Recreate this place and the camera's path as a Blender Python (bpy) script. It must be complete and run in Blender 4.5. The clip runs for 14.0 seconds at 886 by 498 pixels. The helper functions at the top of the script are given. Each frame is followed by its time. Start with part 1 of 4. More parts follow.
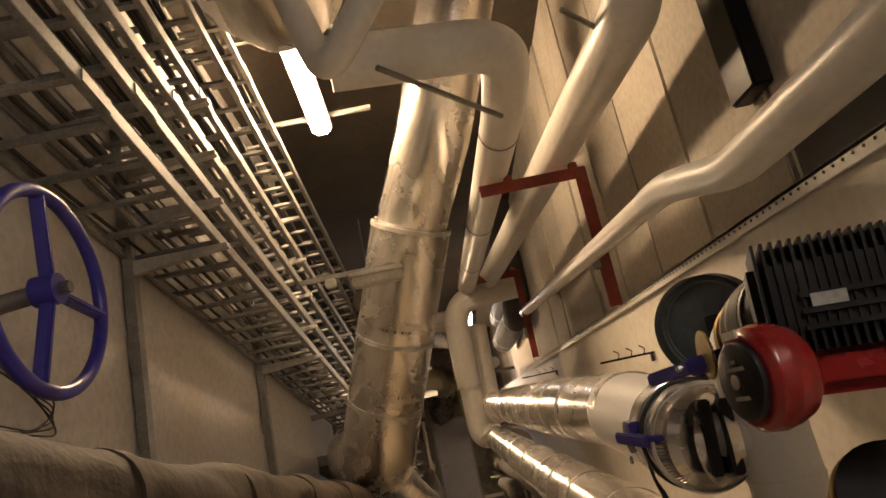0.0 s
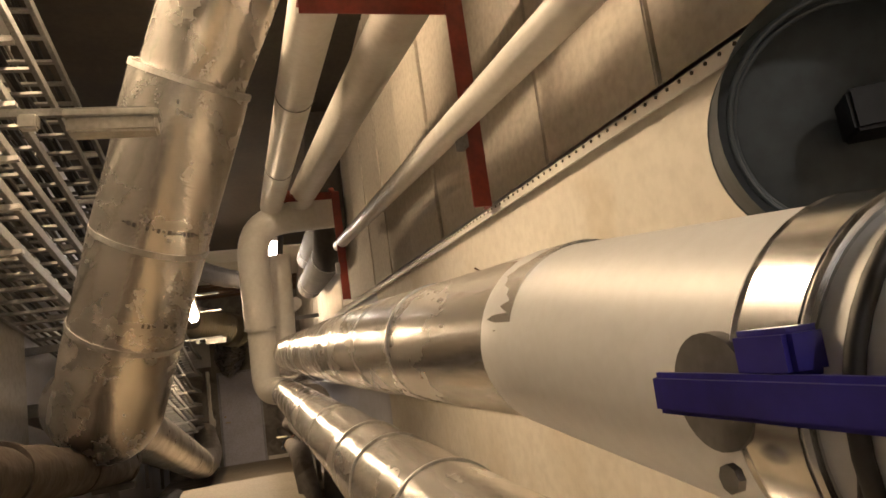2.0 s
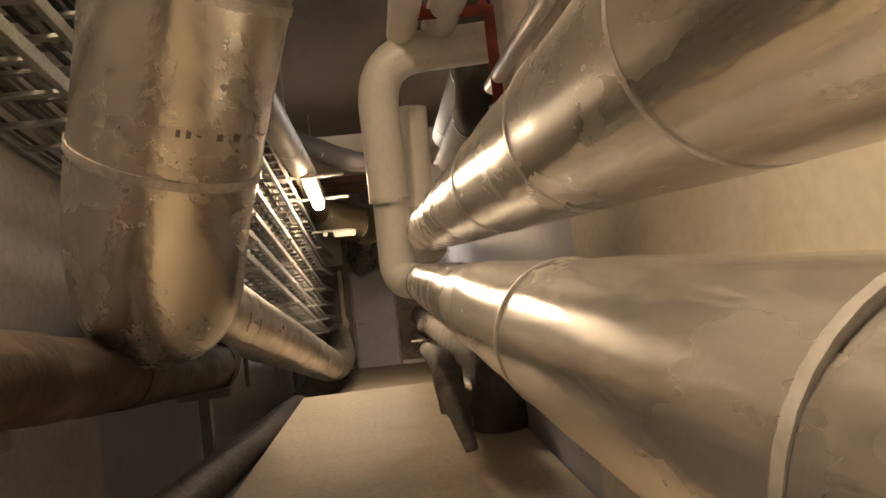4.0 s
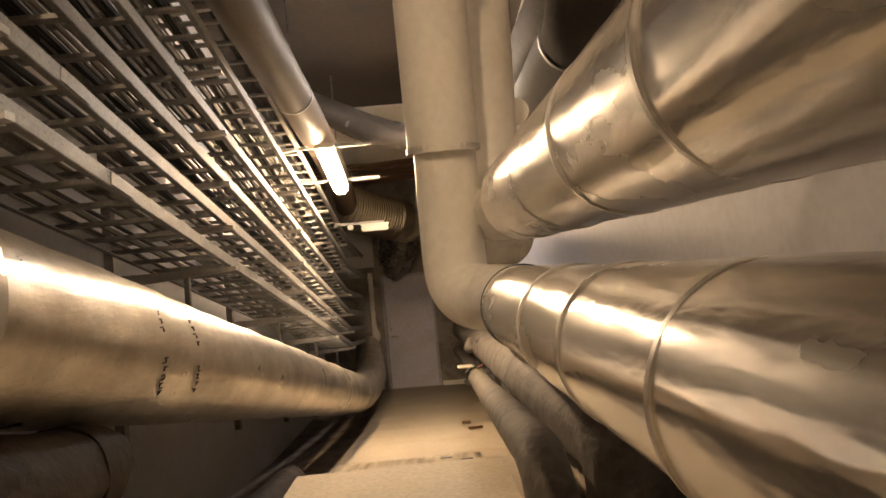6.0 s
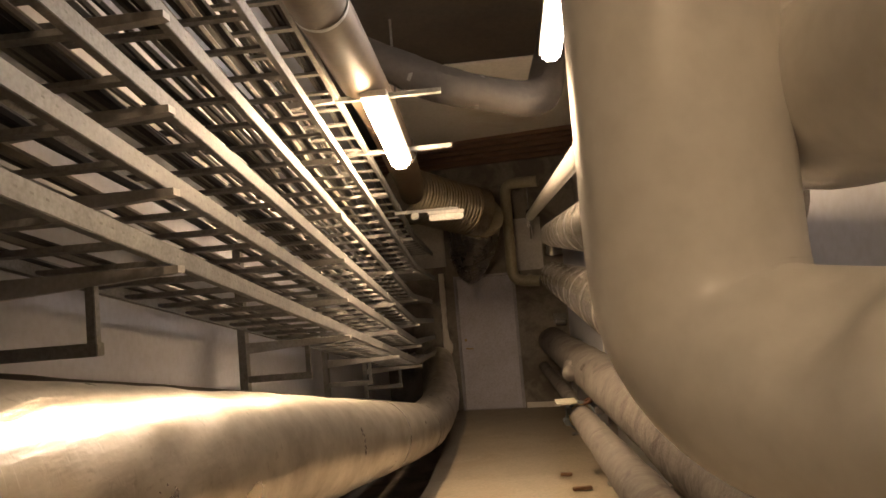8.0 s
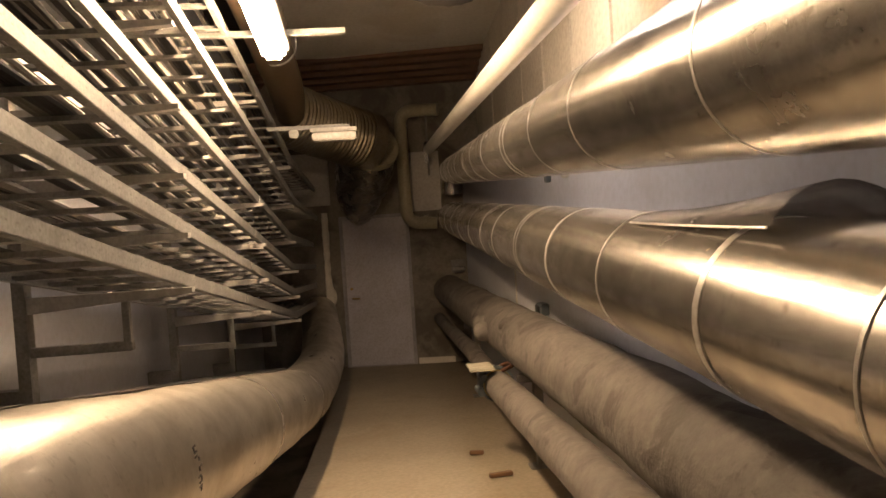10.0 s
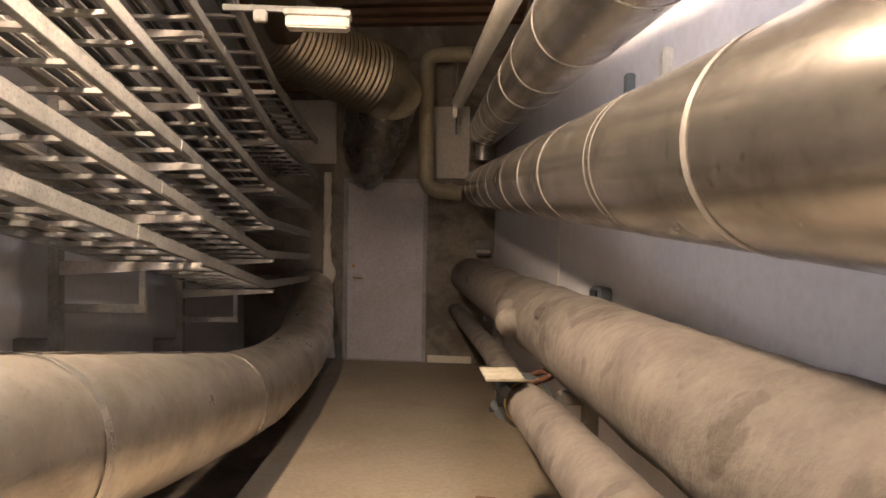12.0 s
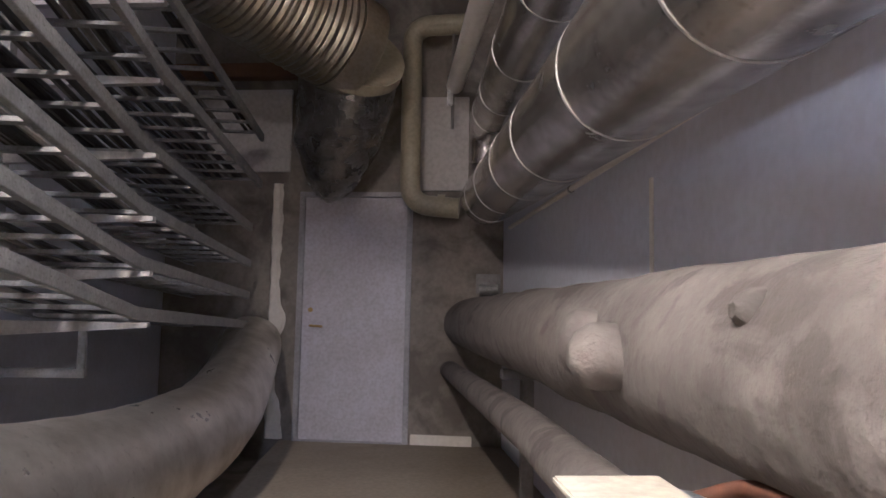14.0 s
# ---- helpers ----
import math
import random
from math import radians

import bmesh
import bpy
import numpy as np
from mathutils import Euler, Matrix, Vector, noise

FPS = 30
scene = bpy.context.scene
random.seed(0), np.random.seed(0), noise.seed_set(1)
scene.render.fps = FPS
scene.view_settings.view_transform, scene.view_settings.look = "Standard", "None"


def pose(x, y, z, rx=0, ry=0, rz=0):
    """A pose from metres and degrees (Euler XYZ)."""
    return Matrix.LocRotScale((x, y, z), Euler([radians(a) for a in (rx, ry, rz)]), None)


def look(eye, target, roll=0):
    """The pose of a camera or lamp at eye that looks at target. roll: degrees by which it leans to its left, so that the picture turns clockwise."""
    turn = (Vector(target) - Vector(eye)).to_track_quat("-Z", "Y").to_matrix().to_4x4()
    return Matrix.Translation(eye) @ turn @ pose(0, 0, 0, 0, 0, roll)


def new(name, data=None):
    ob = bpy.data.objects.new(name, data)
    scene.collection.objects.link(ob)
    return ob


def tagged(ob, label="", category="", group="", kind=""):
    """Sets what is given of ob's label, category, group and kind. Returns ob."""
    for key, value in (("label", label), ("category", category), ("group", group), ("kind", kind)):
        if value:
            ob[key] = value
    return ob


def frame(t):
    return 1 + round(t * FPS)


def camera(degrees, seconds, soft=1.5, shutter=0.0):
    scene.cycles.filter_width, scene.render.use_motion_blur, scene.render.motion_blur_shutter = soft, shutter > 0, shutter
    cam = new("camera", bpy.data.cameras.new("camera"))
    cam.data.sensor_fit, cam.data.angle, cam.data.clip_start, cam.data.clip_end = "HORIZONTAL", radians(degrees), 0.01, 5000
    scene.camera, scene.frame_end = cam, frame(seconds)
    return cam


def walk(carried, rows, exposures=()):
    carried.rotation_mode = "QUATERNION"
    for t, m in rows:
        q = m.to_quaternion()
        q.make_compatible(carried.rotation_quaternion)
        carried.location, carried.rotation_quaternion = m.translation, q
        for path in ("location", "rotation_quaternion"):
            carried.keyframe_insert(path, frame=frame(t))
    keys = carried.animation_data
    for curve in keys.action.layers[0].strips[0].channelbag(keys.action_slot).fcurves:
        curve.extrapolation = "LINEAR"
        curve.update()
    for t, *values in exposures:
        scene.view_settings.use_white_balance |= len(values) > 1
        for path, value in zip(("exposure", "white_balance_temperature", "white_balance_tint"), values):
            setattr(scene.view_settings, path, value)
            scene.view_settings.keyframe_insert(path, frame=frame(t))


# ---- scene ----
EXPOSURES = [(0, 0.4, 6600, 13), (1, 0.9, 6200, 11), (3, 0.75, 6100, 10), (3.5, 0.8, 6100, 10), (6, 1.1, 6500, 13), (7, 0.9, 6400, 13), (9.5, 0.3, 6800, 15),
             (10.5, 0.8, 6400, 14), (12, 1.15, 5700, 15), (13, 1.45, 5100, 16), (14, 1.85, 4500, 17)]
cam = camera(66.3, 14.0, soft=1.6)
PATH = [
    (0, (0.145, 0.007, 2.023), (0.216, 1.946, 2.509), -12.1),
    (0.5, (0.149, 0.413, 2.008), (0.244, 2.361, 2.449), -11.5),
    (1, (0.194, 0.763, 1.976), (0.616, 2.688, 2.322), -10.6),
    (1.5, (0.264, 1.099, 1.964), (0.649, 3.020, 2.362), -7.4),
    (2, (0.275, 1.446, 1.943), (0.852, 3.339, 2.231), -7.9),
    (2.5, (0.244, 1.914, 1.904), (0.531, 3.887, 2.052), -9.7),
    (3, (0.268, 2.449, 1.858), (0.413, 4.436, 2.028), -6.2),
    (3.5, (0.271, 2.895, 1.844), (0.587, 4.866, 1.978), -8.0),
    (3.7, (0.323, 3.027, 1.764), (0.525, 5.014, 1.839), -6.9),
    (5.8, (0.270, 5.290, 1.835), (0.403, 7.278, 2.001), -5.4),
    (6, (0.275, 5.507, 1.827), (0.350, 7.503, 1.931), -5.3),
    (6.5, (0.269, 5.970, 1.870), (0.123, 7.954, 2.071), -3.7),
    (7, (0.253, 6.503, 1.913), (0.206, 8.496, 2.076), -1.5),
    (7.2, (0.240, 6.704, 1.910), (0.232, 8.700, 2.043), -4.0),
    (9.3, (0.044, 8.272, 1.866), (-0.231, 10.251, 1.968), -2.3),
    (9.5, (0.029, 8.390, 1.857), (-0.101, 10.384, 1.918), 0.3),
    (10, (0.042, 8.642, 1.846), (0.236, 10.631, 1.785), -3.7),
    (10.5, (0.124, 8.959, 1.780), (0.381, 10.940, 1.685), 0.0),
    (11, (0.189, 9.343, 1.705), (0.538, 11.312, 1.630), 0.8),
    (11.5, (0.244, 9.755, 1.619), (0.458, 11.742, 1.522), -1.1),
    (12, (0.255, 10.225, 1.522), (0.366, 12.221, 1.465), 0.9),
    (12.5, (0.284, 10.635, 1.461), (0.556, 12.616, 1.500), -3.4),
    (13, (0.341, 11.133, 1.383), (0.499, 13.127, 1.390), 2.3),
    (13.5, (0.356, 11.642, 1.312), (0.536, 13.632, 1.406), -0.4),
    (14, (0.352, 12.265, 1.150), (0.496, 14.253, 1.315), 1.1),
]
walk(cam, [(t, look(eye, target, roll)) for t, eye, target, roll in PATH],
     exposures=EXPOSURES)

# ---- world and lights ----
world = bpy.data.worlds.new("world")
scene.world = world
world.use_nodes = True
world.node_tree.nodes["Background"].inputs[0].default_value = (0.02, 0.018, 0.015, 1)
world.node_tree.nodes["Background"].inputs[1].default_value = 0.3


# ---- materials ----
def mat(name, base, rough=0.6, metal=0.0, second=None, scale=3.0, fine=40.0, bump=0.15, bump_dist=0.01,
        wear=0.4, rough_var=0.15, spec=0.5, stretch=None, stain=None, stain_scale=1.2, stain_amount=0.5, per_piece=0.0, crinkle=0.0, grime=0.5, stain_edge=(0.54, 0.68)):
    m = bpy.data.materials.new(name)
    m.use_nodes = True
    nt = m.node_tree
    nd, lk = nt.nodes, nt.links
    p = nd["Principled BSDF"]
    tc = nd.new("ShaderNodeTexCoord")
    mp = nd.new("ShaderNodeMapping")
    lk.new(tc.outputs["Object"], mp.inputs[0])
    if stretch:
        mp.inputs["Scale"].default_value = stretch
    n1, n2 = nd.new("ShaderNodeTexNoise"), nd.new("ShaderNodeTexNoise")
    n1.inputs["Scale"].default_value, n1.inputs["Detail"].default_value = scale, 6
    n2.inputs["Scale"].default_value, n2.inputs["Detail"].default_value = fine, 5
    n1.inputs["Roughness"].default_value = 0.65
    lk.new(mp.outputs[0], n1.inputs[0])
    lk.new(mp.outputs[0], n2.inputs[0])
    second = second or tuple(c * 0.6 for c in base)
    r1 = nd.new("ShaderNodeValToRGB")
    r1.color_ramp.elements[0].position, r1.color_ramp.elements[1].position = 0.5 - wear * 0.4, 0.5 + wear * 0.5
    r1.color_ramp.elements[0].color, r1.color_ramp.elements[1].color = (*second, 1), (*base, 1)
    lk.new(n1.outputs[0], r1.inputs[0])
    mx = nd.new("ShaderNodeMixRGB")
    mx.blend_type = "MULTIPLY"
    mx.inputs[0].default_value = grime
    r2 = nd.new("ShaderNodeValToRGB")
    r2.color_ramp.elements[0].position, r2.color_ramp.elements[1].position = 0.3, 0.62
    r2.color_ramp.elements[0].color, r2.color_ramp.elements[1].color = (0.62, 0.6, 0.57, 1), (1, 1, 1, 1)
    lk.new(n2.outputs[0], r2.inputs[0])
    lk.new(r1.outputs[0], mx.inputs[1])
    lk.new(r2.outputs[0], mx.inputs[2])
    col = mx.outputs[0]
    if stain:
        n3 = nd.new("ShaderNodeTexNoise")
        n3.inputs["Scale"].default_value, n3.inputs["Detail"].default_value = stain_scale, 7
        n3.inputs["Distortion"].default_value = 0.6
        lk.new(tc.outputs["Object"], n3.inputs[0])
        r3 = nd.new("ShaderNodeValToRGB")
        r3.color_ramp.elements[0].position, r3.color_ramp.elements[1].position = (0.44, 0.8) if crinkle else stain_edge
        r3.color_ramp.elements[0].color = (0, 0, 0, 1)
        r3.color_ramp.elements[1].color = (stain_amount, stain_amount, stain_amount, 1)
        lk.new(n3.outputs[0], r3.inputs[0])
        m3 = nd.new("ShaderNodeMixRGB")
        lk.new(r3.outputs[0], m3.inputs[0])
        lk.new(col, m3.inputs[1])
        m3.inputs[2].default_value = (*stain, 1)
        col = m3.outputs[0]
    if per_piece:
        oi = nd.new("ShaderNodeObjectInfo")
        hs = nd.new("ShaderNodeHueSaturation")
        mr0 = nd.new("ShaderNodeMapRange")
        mr0.inputs[3].default_value, mr0.inputs[4].default_value = 1 - per_piece, 1 + per_piece
        lk.new(oi.outputs["Random"], mr0.inputs[0])
        lk.new(mr0.outputs[0], hs.inputs["Value"])
        lk.new(col, hs.inputs["Color"])
        col = hs.outputs[0]
    lk.new(col, p.inputs["Base Color"])
    mr = nd.new("ShaderNodeMapRange")
    mr.inputs[3].default_value, mr.inputs[4].default_value = max(0.02, rough - rough_var), min(1, rough + rough_var)
    lk.new(n1.outputs[0], mr.inputs[0])
    lk.new(mr.outputs[0], p.inputs["Roughness"])
    p.inputs["Metallic"].default_value = metal
    p.inputs["Specular IOR Level"].default_value = spec
    ad = nd.new("ShaderNodeMath")
    ad.operation = "MULTIPLY_ADD"
    ad.inputs[1].default_value = 0.5
    lk.new(n2.outputs[0], ad.inputs[0])
    lk.new(n1.outputs[0], ad.inputs[2])
    if crinkle:
        vo = nd.new("ShaderNodeTexVoronoi")
        vo.inputs["Scale"].default_value = 11
        wv = nd.new("ShaderNodeMixRGB")
        wv.inputs[0].default_value = 0.25
        lk.new(tc.outputs["Object"], wv.inputs[1])
        lk.new(n1.outputs["Color"], wv.inputs[2])
        lk.new(wv.outputs[0], vo.inputs[0])
        a2 = nd.new("ShaderNodeMath")
        a2.operation = "MULTIPLY_ADD"
        a2.inputs[1].default_value = crinkle
        lk.new(vo.outputs["Distance"], a2.inputs[0])
        lk.new(ad.outputs[0], a2.inputs[2])
        ad = a2
    bp = nd.new("ShaderNodeBump")
    bp.inputs["Strength"].default_value, bp.inputs["Distance"].default_value = bump, bump_dist
    lk.new(ad.outputs[0], bp.inputs["Height"])
    lk.new(bp.outputs[0], p.inputs["Normal"])
    return m


def metal_skin(name, base, dull, rough, crease, wave, speck, stretch=(1, 0.4, 1), dirt=(0.2, 0.18, 0.15), dirt_amount=0.5):
    """Thin aluminium: wrinkles and long waves in its relief, dull smears, specks and scratches."""
    m = bpy.data.materials.new(name)
    m.use_nodes = True
    nd, lk = m.node_tree.nodes, m.node_tree.links
    p = nd["Principled BSDF"]
    tc, mp = nd.new("ShaderNodeTexCoord"), nd.new("ShaderNodeMapping")
    mp.inputs["Scale"].default_value = stretch
    lk.new(tc.outputs["Object"], mp.inputs[0])

    def tex(scale, detail, source, distortion=0.0):
        n = nd.new("ShaderNodeTexNoise")
        n.inputs["Scale"].default_value, n.inputs["Detail"].default_value = scale, detail
        n.inputs["Distortion"].default_value = distortion
        n.inputs["Roughness"].default_value = 0.62
        lk.new(source, n.inputs[0])
        return n

    def ramp(source, lo, hi, c0, c1):
        r = nd.new("ShaderNodeValToRGB")
        r.color_ramp.elements[0].position, r.color_ramp.elements[1].position = lo, hi
        r.color_ramp.elements[0].color, r.color_ramp.elements[1].color = (*c0, 1), (*c1, 1)
        lk.new(source, r.inputs[0])
        return r.outputs[0]

    def mix(fac, a, b):
        x = nd.new("ShaderNodeMixRGB")
        lk.new(fac, x.inputs[0])
        lk.new(a, x.inputs[1])
        if isinstance(b, tuple):
            x.inputs[2].default_value = (*b, 1)
        else:
            lk.new(b, x.inputs[2])
        return x.outputs[0]

    smear = tex(5.0, 5, mp.outputs[0])
    run_map = nd.new("ShaderNodeMapping")
    run_map.inputs["Scale"].default_value = (1, 0.22, 1)
    lk.new(tc.outputs["Object"], run_map.inputs[0])
    long_wave = tex(9, 4, run_map.outputs[0])
    fine = tex(70, 4, tc.outputs["Object"])
    spots = tex(38, 3, tc.outputs["Object"], 0.4)
    scratch_map = nd.new("ShaderNodeMapping")
    scratch_map.inputs["Scale"].default_value = (5, 90, 5)
    lk.new(tc.outputs["Object"], scratch_map.inputs[0])
    scratch = tex(2.2, 3, scratch_map.outputs[0])
    col = ramp(smear.outputs[0], 0.34, 0.64, dull, base)
    half = dirt_amount
    col = mix(ramp(spots.outputs[0], 0.6, 0.72, (0, 0, 0), (half, half, half)), col, dirt)
    col = mix(ramp(scratch.outputs[0], 0.62, 0.7, (0, 0, 0), (0.35, 0.35, 0.35)), col, (0.86, 0.84, 0.8))
    col = mix(ramp(spots.outputs[0], 0.24, 0.3, (speck, speck, speck), (0, 0, 0)), col, (0.85, 0.83, 0.78))
    lk.new(col, p.inputs["Base Color"])
    mr = nd.new("ShaderNodeMapRange")
    mr.inputs[1].default_value, mr.inputs[2].default_value = 0.25, 0.75
    mr.inputs[3].default_value, mr.inputs[4].default_value = rough + 0.1, rough - 0.05
    lk.new(smear.outputs[0], mr.inputs[0])
    lk.new(mr.outputs[0], p.inputs["Roughness"])
    p.inputs["Metallic"].default_value = 0.92
    wrinkle = tex(26, 3, mp.outputs[0], 0.8)
    height = None
    for source, k in ((wrinkle.outputs[0], crease), (long_wave.outputs[0], wave), (smear.outputs[0], wave * 0.35), (fine.outputs[0], 0.04)):
        q = nd.new("ShaderNodeMath")
        q.operation = "MULTIPLY_ADD"
        q.inputs[1].default_value, q.inputs[2].default_value = k, 0.0
        lk.new(source, q.inputs[0])
        if height:
            lk.new(height, q.inputs[2])
        height = q.outputs[0]
    bp = nd.new("ShaderNodeBump")
    bp.inputs["Strength"].default_value, bp.inputs["Distance"].default_value = 0.6, 0.008
    lk.new(height, bp.inputs["Height"])
    lk.new(bp.outputs[0], p.inputs["Normal"])
    return m


def glow(name, colour, strength):
    m = bpy.data.materials.new(name)
    m.use_nodes = True
    p = m.node_tree.nodes["Principled BSDF"]
    p.inputs["Base Color"].default_value = (0.8, 0.78, 0.7, 1)
    p.inputs["Emission Color"].default_value = (*colour, 1)
    p.inputs["Emission Strength"].default_value = strength
    return m


